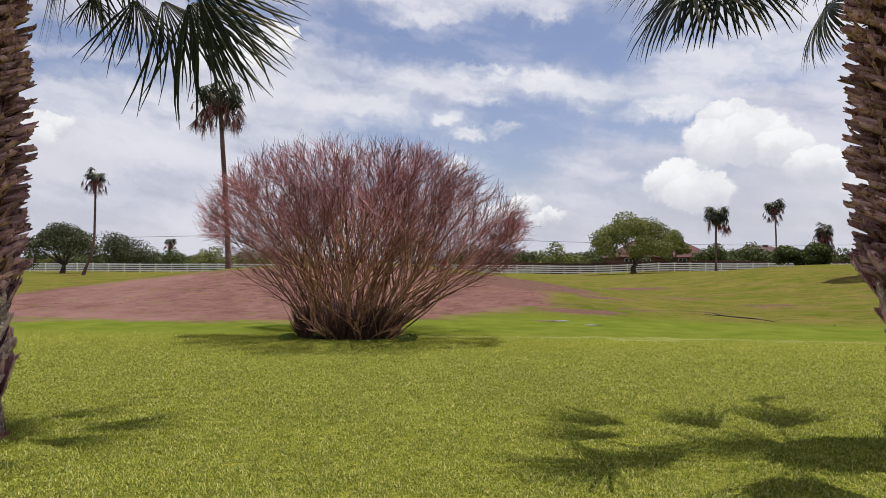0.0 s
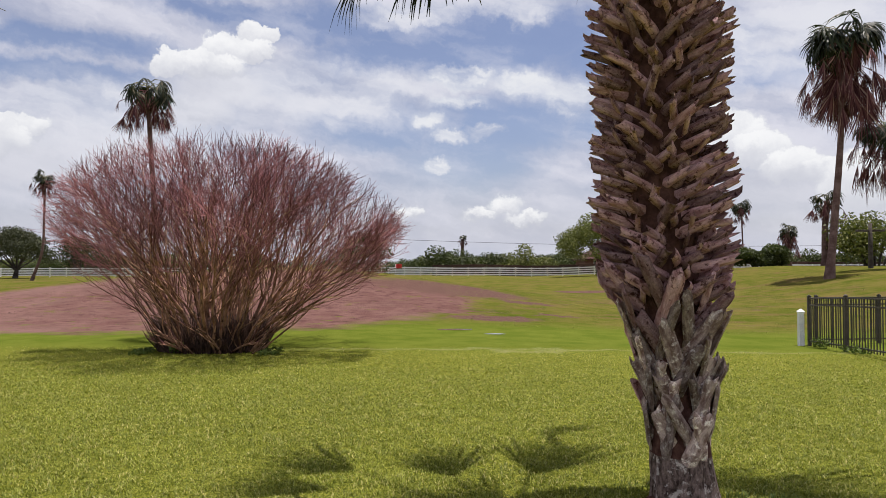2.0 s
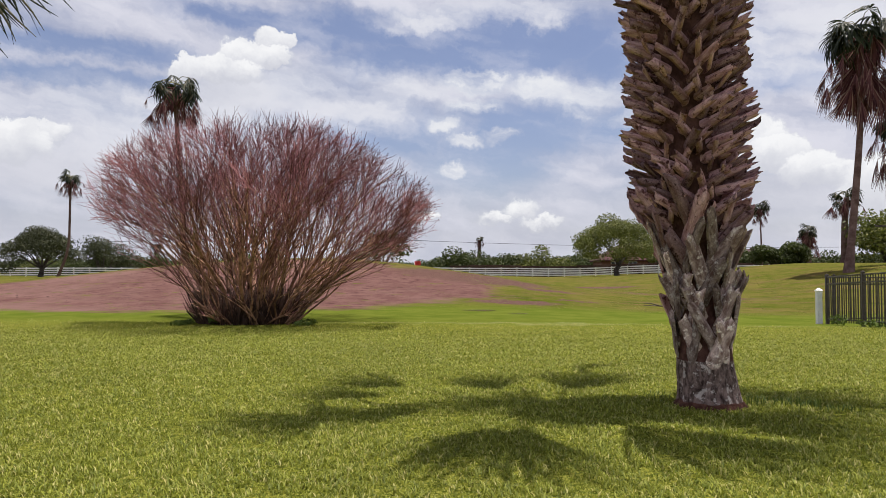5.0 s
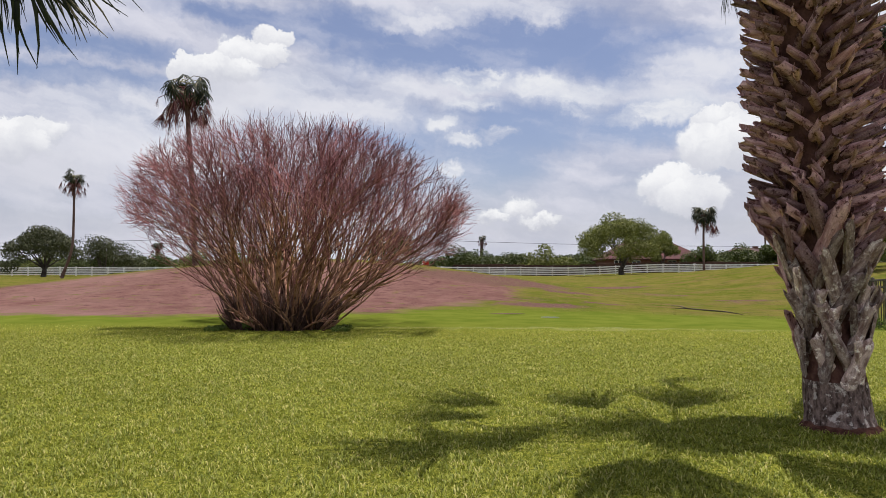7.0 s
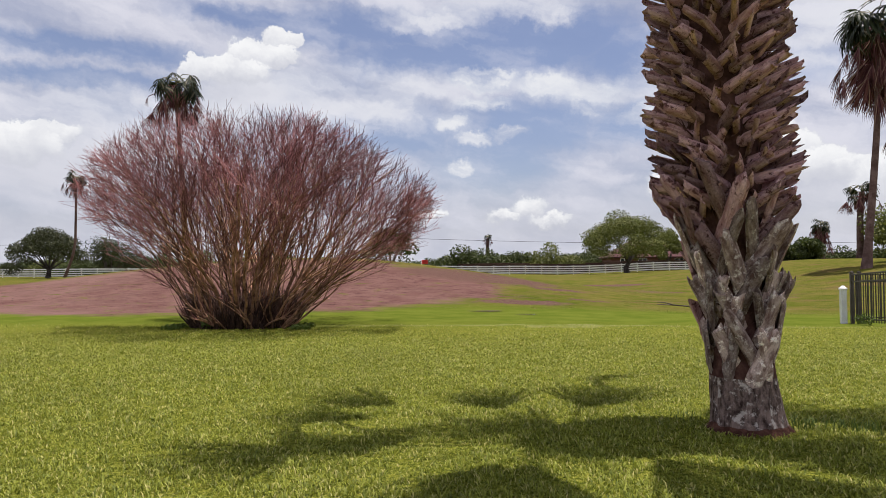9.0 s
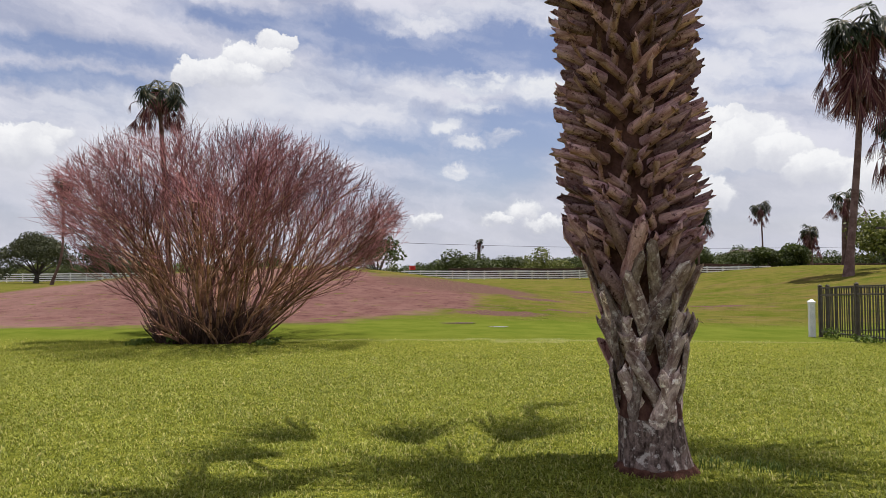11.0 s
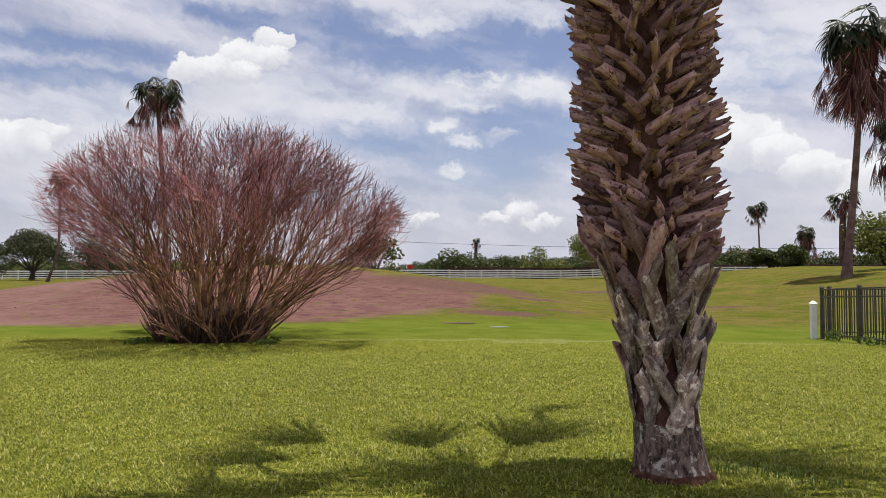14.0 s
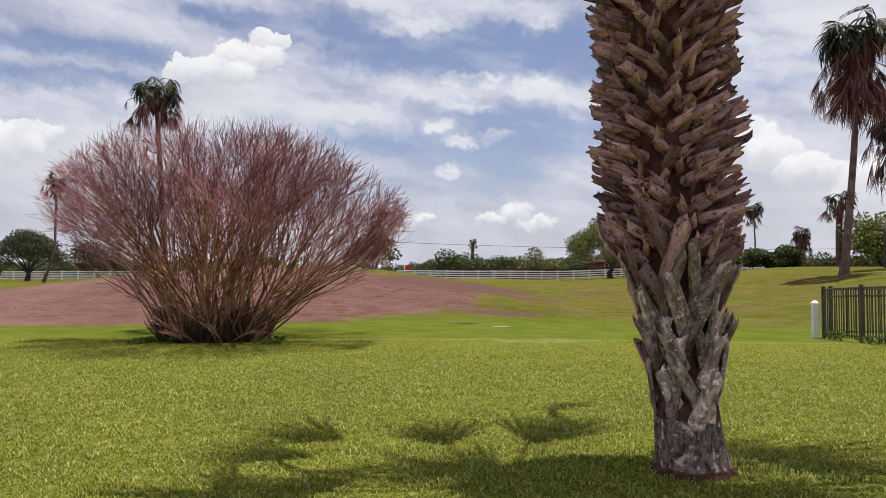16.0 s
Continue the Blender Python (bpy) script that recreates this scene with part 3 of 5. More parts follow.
def build_rough():
    """Coarse tufts in the unmown field."""
    r = np.random.default_rng(31)
    n = 110000
    y = 22.5 + 26.0 * r.random(n) ** 1.3
    x = -16.0 + (38.0 + 0.2 * y) * r.random(n)
    patch = np.sin(x * 1.9 + 1.3 * np.sin(y * 0.9)) * np.sin(y * 1.3 + np.sin(x * 0.7)) + 0.6 * np.sin(x * 5.1 + y * 2.3) * np.sin(y * 4.1 - x)
    soil = ((x + 7.5) / 11.5) ** 2 + ((y - 26.3) / 7.0) ** 2 < 1
    keep = (patch + r.normal(0, 0.5, n) > 0.25) & ((~soil) | (r.random(n) < 0.015))
    x, y = x[keep], y[keep]
    n = len(x)
    p = np.stack([x, y, height(x, y) - 0.005], -1)
    a = r.random(n) * 2 * np.pi
    h = (0.015 + 0.032 * r.random(n) ** 2)[:, None]
    way = np.stack([np.cos(a), np.sin(a), np.zeros(n)], -1)
    side = np.stack([-np.sin(a), np.cos(a), np.zeros(n)], -1) * (0.005 + 0.009 * r.random(n))[:, None]
    tip = p + way * h * 1.9 + np.array([0, 0, 0.8]) * h
    v = np.stack([p - side, p + side, tip], 1).reshape(-1, 3)
    tagged(new("rough_grass", mesh_of("rough_grass", v, np.arange(n * 3).reshape(-1, 3), "tuft")), "coarse tufts of uncut grass in the field", "grass", "", "stuff")


def build_clods():
    """Clods and litter that roughen the bare mound."""
    r = np.random.default_rng(21)
    n = 300
    a, q = r.random(n) * 6.283, np.sqrt(r.random(n)) * 0.8
    x, y = -7.0 + 9.5 * np.cos(a) * q, 26.5 + 5.6 * np.sin(a) * q
    z = height(x, y)
    s = (0.012 + 0.03 * r.random(n) ** 2)[:, None]
    c = np.stack([x, y, z], -1)
    ring = [np.stack([np.cos(t + r.random(n)), np.sin(t + r.random(n)), np.zeros(n)], -1) * s for t in (0, 2.1, 4.2)]
    v = np.stack([c + ring[0], c + ring[1], c + ring[2], c + np.array([0, 0, 0.9]) * s], 1).reshape(-1, 3)
    o = np.arange(n) * 4
    f = np.concatenate([np.stack([o, o + 1, o + 3], -1), np.stack([o + 1, o + 2, o + 3], -1), np.stack([o + 2, o, o + 3], -1)])
    tagged(new("clod", mesh_of("clod", v, f, "clod")), "small dark clods and litter on the bare soil", "soil", "", "stuff")


# ---- palms ----
def boot_rows(length, w0, w1, out, seed, arch=0.5, thick=0.014):
    """One cut leaf base, a half-tube: z along it, y away from the trunk. Gives its vertices and faces."""
    r = random.Random(seed)
    v, f = [], []
    s, qs = (0.0, 0.3, 0.65, 0.93, 1.0), (-1.0, -0.6, 0.0, 0.6, 1.0)
    bend = r.uniform(-0.018, 0.018)
    cuts = (lambda q: 0.10 * (1 - abs(q)), lambda q: 0.07 * q, lambda q: -0.07 * q, lambda q: 0.10 * abs(q) - 0.05)[seed % 4]
    for layer in (0, 1):
        for k in s:
            half = (w0 + (w1 - w0) * k ** 0.8) / 2
            for q in qs:
                jag = cuts(q) * length + r.uniform(-0.012, 0.012) if k == 1.0 else 0.0
                ridge = half * arch * (1 - q * q)
                sunk = 0.03 if k == 0 else 0.0
                curl = 0.012 if k == 1.0 and layer else 0.0
                v.append((half * q + bend * k * k + r.uniform(-0.003, 0.003), out * k ** 1.5 + ridge + (thick * (1.2 - 0.4 * abs(q)) if layer else 0.0) - sunk - curl, length * k + jag))
    n, c = len(s), len(qs)
    for i in range(n - 1):
        for j in range(c - 1):
            a = i * c + j
            f.append((a, a + c, a + c + 1, a + 1))
            b = a + n * c
            f.append((b, b + 1, b + c + 1, b + c))
        for j in (0, c - 1):
            a = i * c + j
            b = a + n * c
            f.append((a, b, b + c, a + c) if j == 0 else (a, a + c, b + c, b))
    for j in range(c - 1):
        a = (n - 1) * c + j
        f.append((a, a + n * c, a + n * c + 1, a + 1))
    return v, f


def boot_mesh(rows, mat):
    me = mesh_of("leaf_base", *rows, mat)
    for k, p in enumerate(me.polygons):
        p.use_smooth = mat == "boot" and k % 10 in (1, 3, 5, 7)
    return me


def fan_mesh(name, size, segs, spread, droop, mat, seed, fold=0.35, detail=5, short=0.86):
    """A fan leaf: hub at the origin, the middle rib along +y, drooping segments with split tips."""
    r = random.Random(seed)
    v, f = [], []
    st = [0.03, 0.40, 0.62, 0.84, 1.0][:detail] if detail == 5 else [0.04, 0.5, 1.0]
    for i in range(segs):
        a = (i / (segs - 1) * 2 - 1) * spread
        ln = size * (0.72 + 0.28 * math.cos(a * 0.55)) * r.uniform(short, 1.05)
        half = spread / (segs - 1)
        dz = r.uniform(0.75, 1.3)
        tw = r.uniform(-0.05, 0.05) * (0.86 / short) ** 4
        base = len(v)
        for k in st:
            rr = ln * k
            wd = rr * math.tan(half) if k <= 0.42 else (ln * 0.42 * math.tan(half)) * (1.05 - 0.95 * ((k - 0.42) / 0.58) ** 2.0)
            wd = max(wd, 0.002)
            aa = a + tw * k * k
            x, y = math.sin(aa) * rr, math.cos(aa) * rr
            z = -droop * dz * size * (k ** 2.4) * (0.55 + 0.45 * abs(math.sin(a))) - abs(math.sin(a)) * fold * rr * 0.5
            pull = 1 - 0.30 * droop * k * k * dz
            x, y = x * pull, y * pull
            px_, py_ = math.cos(aa) * wd, -math.sin(aa) * wd
            v += [(x - px_, y - py_, z), (x, y, z + wd * 0.55), (x + px_, y + py_, z)]
        for j in range(len(st) - 1):
            o = base + j * 3
            f += [(o, o + 1, o + 4, o + 3), (o + 1, o + 2, o + 5, o + 4)]
    return mesh_of(name, v, f, mat)


def aim(p, d, roll=0.0):
    """A pose at p whose +y looks along d and whose z stays up."""
    d = Vector(d).normalized()
    x = d.cross(Vector((0, 0, 1)))
    x = x.normalized() if x.length > 1e-4 else Vector((1, 0, 0))
    z = x.cross(d)
    m = Matrix((x, d, z)).transposed().to_4x4()
    return Matrix.Translation(p) @ m @ pose(0, 0, 0, 0, roll, 0)


SHORT_ROWS = [boot_rows(0.215 + 0.024 * (k % 4), 0.088 - 0.002 * k, 0.054 + 0.006 * (k % 3), 0.008 + 0.014 * (k % 3), k, 0.50, 0.009) for k in range(8)]
LONG_ROWS = [boot_rows(0.33 + 0.05 * (k % 4), 0.128 - 0.004 * k, 0.076 + 0.006 * (k % 3), 0.020 + 0.014 * (k % 3), k + 10, 0.20, 0.024) for k in range(7)]
BOOTS = [boot_mesh(rows, "boot") for rows in SHORT_ROWS]
LONG_BOOTS = [boot_mesh(rows, "grey_boot") for rows in LONG_ROWS]
COLLAR_BOOTS = [boot_mesh(rows, "boot") for rows in LONG_ROWS]
FANS = [fan_mesh("fan", 1.15, 40, radians(112), d, "frond", k, fo) for k, (d, fo) in enumerate(((0.45, 0.5), (0.7, 0.8), (0.32, 0.4), (0.95, 1.1)))]
FANS += [fan_mesh("folded_fan", 1.15, 24, radians(sp), 0.30, "frond", 8 + sp, 0.9) for sp in (25, 35)]
FANS += [fan_mesh("half_fan", 1.15, 34, radians(58), dr, "frond", 77 + k, 0.5, 5, 0.62) for k, dr in enumerate((0.28, 0.5))]


def thick_palm(place, lean, leaves, label, seed, tall=4.9):
    """A stout palm clad in old leaf bases, with a crown of fans."""
    r = random.Random(seed)
    palm = thing("palm_tree", place, label, "palm", "stout palms on the lawn")
    prof = [(-0.05, 0.25), (0.02, 0.236), (0.10, 0.224), (0.25, 0.214), (0.42, 0.200), (0.6, 0.188), (0.9, 0.195), (1.2, 0.225), (1.5, 0.250), (2.2, 0.262), (3.0, 0.278), (3.9, 0.275), (tall, 0.22), (tall + 0.35, 0.10)]

    def axis(z):
        k = float(np.interp(z, [0, 0.5, 1.45, 3.0, 6.0], [0, 0.28, 0.78, 1.0, 1.25]))
        return Vector((lean[0] * k, lean[1] * k, z))

    def radius(z):
        return float(np.interp(z, [p[0] for p in prof], [p[1] for p in prof]))
    v, f, n = [], [], 40
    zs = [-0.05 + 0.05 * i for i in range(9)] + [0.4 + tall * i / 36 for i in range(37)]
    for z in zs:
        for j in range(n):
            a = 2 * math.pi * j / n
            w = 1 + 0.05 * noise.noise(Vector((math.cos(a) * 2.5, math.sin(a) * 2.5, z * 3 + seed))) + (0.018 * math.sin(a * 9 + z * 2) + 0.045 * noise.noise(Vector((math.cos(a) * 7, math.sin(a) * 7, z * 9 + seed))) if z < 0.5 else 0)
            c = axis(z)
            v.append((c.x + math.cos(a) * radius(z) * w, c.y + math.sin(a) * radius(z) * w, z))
    for i in range(len(zs) - 1):
        for j in range(n):
            k = (j + 1) % n
            f.append((i * n + j, i * n + k, (i + 1) * n + k, (i + 1) * n + j))
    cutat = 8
    # core above the foot: its dark colour paints in the shaded gaps
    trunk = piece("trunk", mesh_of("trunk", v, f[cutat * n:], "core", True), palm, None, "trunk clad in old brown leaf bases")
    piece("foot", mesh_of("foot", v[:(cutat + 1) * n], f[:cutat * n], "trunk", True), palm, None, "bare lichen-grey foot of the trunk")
    # red root mat round the foot
    t, fr, m = [], [], 26
    for i, (rr, zz) in enumerate(((0.215, 0.05), (0.240, 0.038), (0.265, 0.012), (0.305, -0.03))):
        for j in range(m):
            a = 2 * math.pi * j / m
            q = rr * (1 + (0.10 * i / 3) * noise.noise(Vector((math.cos(a) * 3, math.sin(a) * 3, seed))) + r.uniform(-0.02, 0.02))
            t.append((math.cos(a) * q, math.sin(a) * q, zz + r.uniform(-0.008, 0.008)))
    for i in range(3):
        for j in range(m):
            k = (j + 1) % m
            fr.append((i * m + j, i * m + k, (i + 1) * m + k, (i + 1) * m + j)[::-1])
    piece("root_mat", mesh_of("root_mat", t, fr, "root"), palm, None, "reddish mat of short roots")
    # leaf bases in their spiral: long grey ones below, short cut ones above, laid crosswise
    spots = []
    for k in range(10):
        for j in range(7):
            spots.append((0.30 + 0.110 * k, 2 * math.pi * (j + (0.5 if k % 2 else 0.1)) / 7 + 0.17 * k, True, 1 if k % 2 else -1))
    rows_up = int((tall - 1.45) / 0.060)
    for k in range(rows_up):
        for j in range(12):
            spots.append((1.38 + 0.060 * k, 2 * math.pi * (j + 0.5 * (k // 2 % 2) + 0.25 * (k % 2)) / 12, False, 1 if k % 2 else -1))
    rest_v, rest_f, shown = [], [], 0
    for i, (z, a, low, way) in enumerate(spots):
        z += r.uniform(-0.022, 0.022)
        a += r.uniform(-0.06, 0.06)
        if r.random() < 0.07:
            way = -way
        if low:
            kind = r.randrange(len(LONG_ROWS))
            tilt = float(np.interp(z, [0.33, 0.7, 1.0, 1.3], [1, 4, 12, 25])) + r.uniform(-2, 3)
            side = way * r.uniform(14, 36)
        else:
            kind = r.randrange(len(SHORT_ROWS))
            tilt = float(np.interp(z, [1.27, 1.5, 1.7, 2.3, 2.6, 3.2, 4.4], [24, 36, 44, 48, 46, 43, 38])) + r.uniform(-7, 9)
            side = way * r.uniform(48, 66) if r.random() < 0.95 else r.uniform(-18, 18)
        c, rad = axis(z), radius(z) - 0.02
        m = Matrix.Translation((c.x + math.cos(a) * rad, c.y + math.sin(a) * rad, z))
        m = m @ pose(0, 0, 0, 0, 0, math.degrees(a) - 90) @ pose(0, 0, 0, 0, side, 0) @ pose(0, 0, 0, -tilt, 0, 0)
        m = m @ Matrix.Diagonal((r.uniform(0.85, 1.12), 1, r.uniform(0.85, 1.2), 1))
        # those that face the lawn and stand low are parts, the rest stay joined
        if shown < 300 and (low or z < 3.3) and math.sin(a) < 0.42:
            piece("leaf_base", (BOOTS if not low else LONG_BOOTS if z < 1.08 else COLLAR_BOOTS)[kind], trunk, m)
            shown += 1
        else:
            v, f = (LONG_ROWS if low else SHORT_ROWS)[kind]
            o = len(rest_v)
            rest_v += [tuple(m @ Vector(p)) for p in v]
            rest_f += [tuple(o + q for q in face) for face in f]
    tagged(piece("upper_clad", mesh_of("upper_clad", rest_v, rest_f, "boot"), trunk), "", "", "", "stuff")
    # ragged fibre between them
    tb = Tubes()
    for i in range(900):
        z, a = 0.5 + (tall - 0.7) * r.random() ** 0.75, r.uniform(0, 6.283)
        c, rad = axis(z), radius(z)
        p = np.array([c.x + math.cos(a) * rad, c.y + math.sin(a) * rad, z])
        d = np.array([math.cos(a) * 0.55 + r.uniform(-0.6, 0.6), math.sin(a) * 0.55 + r.uniform(-0.6, 0.6), r.uniform(-0.1, 0.9)])
        ln = r.uniform(0.07, 0.17) if z > 1.9 else r.uniform(0.06, 0.15) if z > 1.2 else r.uniform(0.03, 0.10)
        tb.add([p, p + d * ln * 0.5, p + d * ln + np.array([0, 0, r.uniform(-0.03, 0.02)])], (0.009, 0.006, 0.0015), 3)
    tagged(piece("fibre", tb.mesh("fibre", "core"), trunk, None, "ragged brown fibre between the leaf bases"), "", "", "", "stuff")
    # the crown
    top = axis(tall + 0.15)
    here = Vector(place)
    for hub, dd, fan, fs, *twist in leaves:
        end = Vector(hub) - here if isinstance(hub, tuple) else Vector(top) + hub
        rise = Vector((0, 0, 0.32 * (end - Vector(top)).length))
        pts = []
        for k in range(9):
            s = k / 8
            pts.append(tuple((1 - s) ** 2 * Vector(top) + 2 * s * (1 - s) * ((Vector(top) + end) / 2 + rise) + s * s * end))
        tb = Tubes()
        tb.add(pts, np.linspace(0.022, 0.009, 9), 5)
        pet = piece("petiole", tb.mesh("petiole", "petiole"), palm)
        piece("fan_leaf", FANS[fan], pet, aim(end, dd, twist[0] if twist else r.uniform(-20, 20)) @ Matrix.Scale(fs, 4), "green pleated fan leaf with drooping split tips")
    # old seed stalks
    for k in range(5):
        a = r.uniform(0, 6.28)
        tb = Tubes()
        p0 = np.array(top) + np.array([0, 0, -0.2])
        d = np.array([math.cos(a), math.sin(a), 0.35])
        main = [p0 + d * s * 1.1 + np.array([0, 0, -0.75 * s * s]) for s in np.linspace(0, 1, 8)]
        tb.add(main, np.linspace(0.012, 0.005, 8), 4)
        for b in range(26):
            s0 = main[2 + b % 6]
            dr = np.array([r.uniform(-1, 1), r.uniform(-1, 1), r.uniform(-0.9, 0.4)])
            seg = [s0 + dr * q * 0.35 + np.array([0, 0, -0.2 * q * q]) for q in (0, 0.35, 0.7, 1)]
            tb.add(seg, (0.004, 0.003, 0.0025, 0.0015), 3)
        piece("seed_stalk", tb.mesh("seed_stalk", "stalk"), palm, None, "dry branching seed stalk")
    return palm


def crown_rows(seed, n, extra=()):
    """Leaves of a crown: hub (a place, or an offset from the top), way of the middle rib, kind and size of fan."""
    r = random.Random(seed)
    rows = list(extra)
    for i in range(n):
        a, up = i * 2.399963 + r.uniform(-0.7, 0.7), radians(r.uniform(4, 60))
        d = Vector((math.cos(a) * math.cos(up), math.sin(a) * math.cos(up), math.sin(up)))
        rows.append((d * r.uniform(0.7, 1.65), d + Vector((r.uniform(-0.25, 0.25), r.uniform(-0.25, 0.25), -0.35)), r.randrange(4), r.uniform(0.7, 1.05)))
    return rows


TALL_FANS = [fan_mesh("small_fan", 0.85, 15, radians(105), d, "frond", 30 + k, 0.8, 5) for k, d in enumerate((0.5, 0.8, 1.1))]
DEAD_FANS = [fan_mesh("dead_fan", 1.15, 13, radians(sp), 0.10, "dead", 40 + k, 0.3, 5) for k, sp in enumerate((20, 30, 15))]


def tall_palm(place, bend, crown, live, dead, label, seed, r0=0.24, r1=0.13, hang=1.0):
    """A tall thin palm; bend: points (dx, dy, z) of its trunk; crown: half-width of its head."""
    r = random.Random(seed)
    palm = thing("tall_palm", place, label, "palm", "tall palms")
    tb = Tubes()
    zs = np.linspace(-0.15, bend[-1][2], 26)
    hz = [0] + [b[2] for b in bend]
    pts = np.stack([np.interp(zs, hz, [0] + [b[0] for b in bend]), np.interp(zs, hz, [0] + [b[1] for b in bend]), zs], -1)
    for _ in range(3):
        pts[1:-1, :2] = (pts[:-2, :2] + pts[1:-1, :2] * 2 + pts[2:, :2]) / 4
    rad = np.linspace(r0, r1, 26)
    rad[:3] *= (1.45, 1.25, 1.1)
    tb.add(pts, rad, 9)
    piece("trunk", tb.mesh("trunk", "far_trunk"), palm)
    top = Vector(pts[-1])
    k0 = crown / 1.75
    for i in range(live + dead):
        alive = i < live
        a = i * 2.4 + r.uniform(-0.3, 0.3)
        up = r.uniform(-20, 60) if alive else r.uniform(-50, 15)
        start = top + Vector((0, 0, r.uniform(0, 0.4) if alive else -r.uniform(0.0, 0.75) * k0 * hang))
        d = Vector((math.cos(a) * math.cos(radians(up)), math.sin(a) * math.cos(radians(up)), math.sin(radians(up))))
        reach = (0.8 if alive else r.choice((0.2, 0.4, 0.7, 1.05, 1.3) if hang < 2.2 else (0.15, 0.3, 0.5, 0.8, 1.25))) * k0 * r.uniform(0.8, 1.15)
        end = start + d * reach + Vector((0, 0, -0.2 * reach))
        tb = Tubes()
        tb.add([tuple(start), tuple(start + d * reach * 0.5 + Vector((0, 0, 0.08 * reach))), tuple(end)], (0.03, 0.025, 0.02), 3)
        pet = piece("petiole" if alive else "dead_petiole", tb.mesh("petiole", "petiole" if alive else "dead"), palm)
        if alive:
            piece("fan_leaf", r.choice(TALL_FANS), pet, aim(end, (d + Vector((0, 0, -0.5))).normalized(), r.uniform(-30, 30)) @ Matrix.Scale(k0 * r.uniform(0.85, 1.1), 4))
        else:
            dd = (d * 0.3 + Vector((r.uniform(-0.12, 0.12), r.uniform(-0.12, 0.12), -1.0))).normalized()
            piece("dead_leaf", r.choice(DEAD_FANS), pet, aim(end, dd, r.uniform(-90, 90)) @ Matrix.Scale(k0 ** 0.7 * (r.uniform(0.45, 1.15) if hang < 2 else r.uniform(0.7, 1.45)), 4), "hanging dry brown fan leaf")
    return palm


# ---- the bare shrub ----
def build_shrub():
    r = np.random.default_rng(3)
    cx, cy = -1.38, 16.95
    bush = thing("shrub", (cx, cy, gz(cx, cy)), "large bare many-stemmed shrub with reddish-brown twigs on the lawn", "shrub")
    polar, outline = [0, 0.35, 0.62, 0.9, 1.03, 1.12, 1.18, 1.3, 1.6], [4.50, 4.60, 4.64, 4.62, 4.50, 4.1, 2.6, 1.6, 1.3]

    def unit(v):
        return v / (math.sqrt(v @ v) + 1e-9)

    def fill(p):
        """How far out a point lies between the foot (0) and the outline of the crown (1)."""
        th = math.atan2(math.hypot(p[0] - 0.42, p[1] / 0.92), max(p[2], 0.01))
        return math.sqrt(p @ p) / float(np.interp(th, polar, outline))

    def along(pts, s):
        k = s * (len(pts) - 1)
        i = min(int(k), len(pts) - 2)
        return pts[i] + (pts[i + 1] - pts[i]) * (k - i), unit(pts[i + 1] - pts[i])

    def grow(p, d, ln, steps, lift, wander, stop, bow=0.0):
        """A shoot that wanders and bends up, ending at its length or near the outline."""
        pts, st = [p], ln / steps
        for g in range(steps):
            d = unit(d + np.array([p[0] * 0.012, p[1] * 0.012, lift + bow * (2.0 * g / steps - 1.0)]) + r.normal(0, wander, 3))
            p = p + d * st
            pts.append(p)
            if len(pts) > 2 and fill(p) > stop:
                break
        return np.array(pts)

    def fork(d, wide):
        side = r.normal(0, 1, 3)
        side = unit(side - d * (side @ d))
        return unit(d + side * wide)

    n = 108
    for i in range(n):
        q = (i + 0.5) / n
        th = 0.98 * q ** 0.60
        az = i * 2.399963 + r.normal(0, 0.10)
        b = math.sqrt(q) * (0.65 + 0.4 * r.random())
        base = np.array([math.cos(az + r.normal(0, 0.25)) * 1.05 * b - 0.25, math.sin(az) * 0.72 * b, -0.05])
        d = np.array([math.cos(az) * math.sin(th), math.sin(az) * math.sin(th) * 0.92, math.cos(th)])
        main = grow(base, d, 4.6 * (0.86 + 0.2 * r.random()), 15, 0.002 + 0.022 * math.sin(th) ** 2, 0.10, 0.88 + 0.10 * r.random(), 0.085 * math.sin(th) ** 2)
        r0 = 0.022 + 0.034 * r.random() ** 1.6
        tb, tw = Tubes(), Tubes()
        tb.add(main, r0 * (1 - np.linspace(0, 1, len(main)) * 0.84), 6)
        for k in range(8):
            s = 0.20 + 0.76 * ((k + r.random()) / 8) ** 0.85
            p, way = along(main, s)
            d1 = fork(way, 0.55 + 0.3 * r.random())
            d1[2] = max(d1[2], 0.38)
            br = grow(p, unit(d1), (2.1 - 1.15 * s) * (0.7 + 0.55 * r.random()), 9, 0.055, 0.085, 0.91 + 0.09 * r.random())
            rb = max(0.0065, r0 * (1 - s * 0.84) * 0.62)
            (tb if s < 0.75 else tw).add(br, rb * (1 - np.linspace(0, 1, len(br)) * 0.66), 4)
            m = 6
            for j in range(m):
                u = 0.22 + 0.76 * (j + r.random()) / m
                p2, w2 = along(br, u)
                if p2[2] < 0.8 or fill(p2) < 0.60 and r.random() < 0.8:
                    continue
                d2 = fork(w2, 0.5 + 0.35 * r.random())
                t2 = grow(p2, d2, 0.42 + 0.50 * r.random() * (1.25 - u), 5, 0.10, 0.085, 0.94 + 0.08 * r.random())
                tw.add(t2, np.linspace(0.0066, 0.0034, len(t2)), 3, False)
                for e in range(4):
                    p3, w3 = along(t2, 0.12 + 0.86 * (e + r.random()) / 4)
                    if p3[2] < 1.0 or fill(p3) < 0.62:
                        continue
                    t3 = grow(p3, fork(w3, 0.45 + 0.4 * r.random()), 0.20 + 0.34 * r.random() ** 1.5, 3, 0.10, 0.08, 0.99 + 0.06 * r.random())
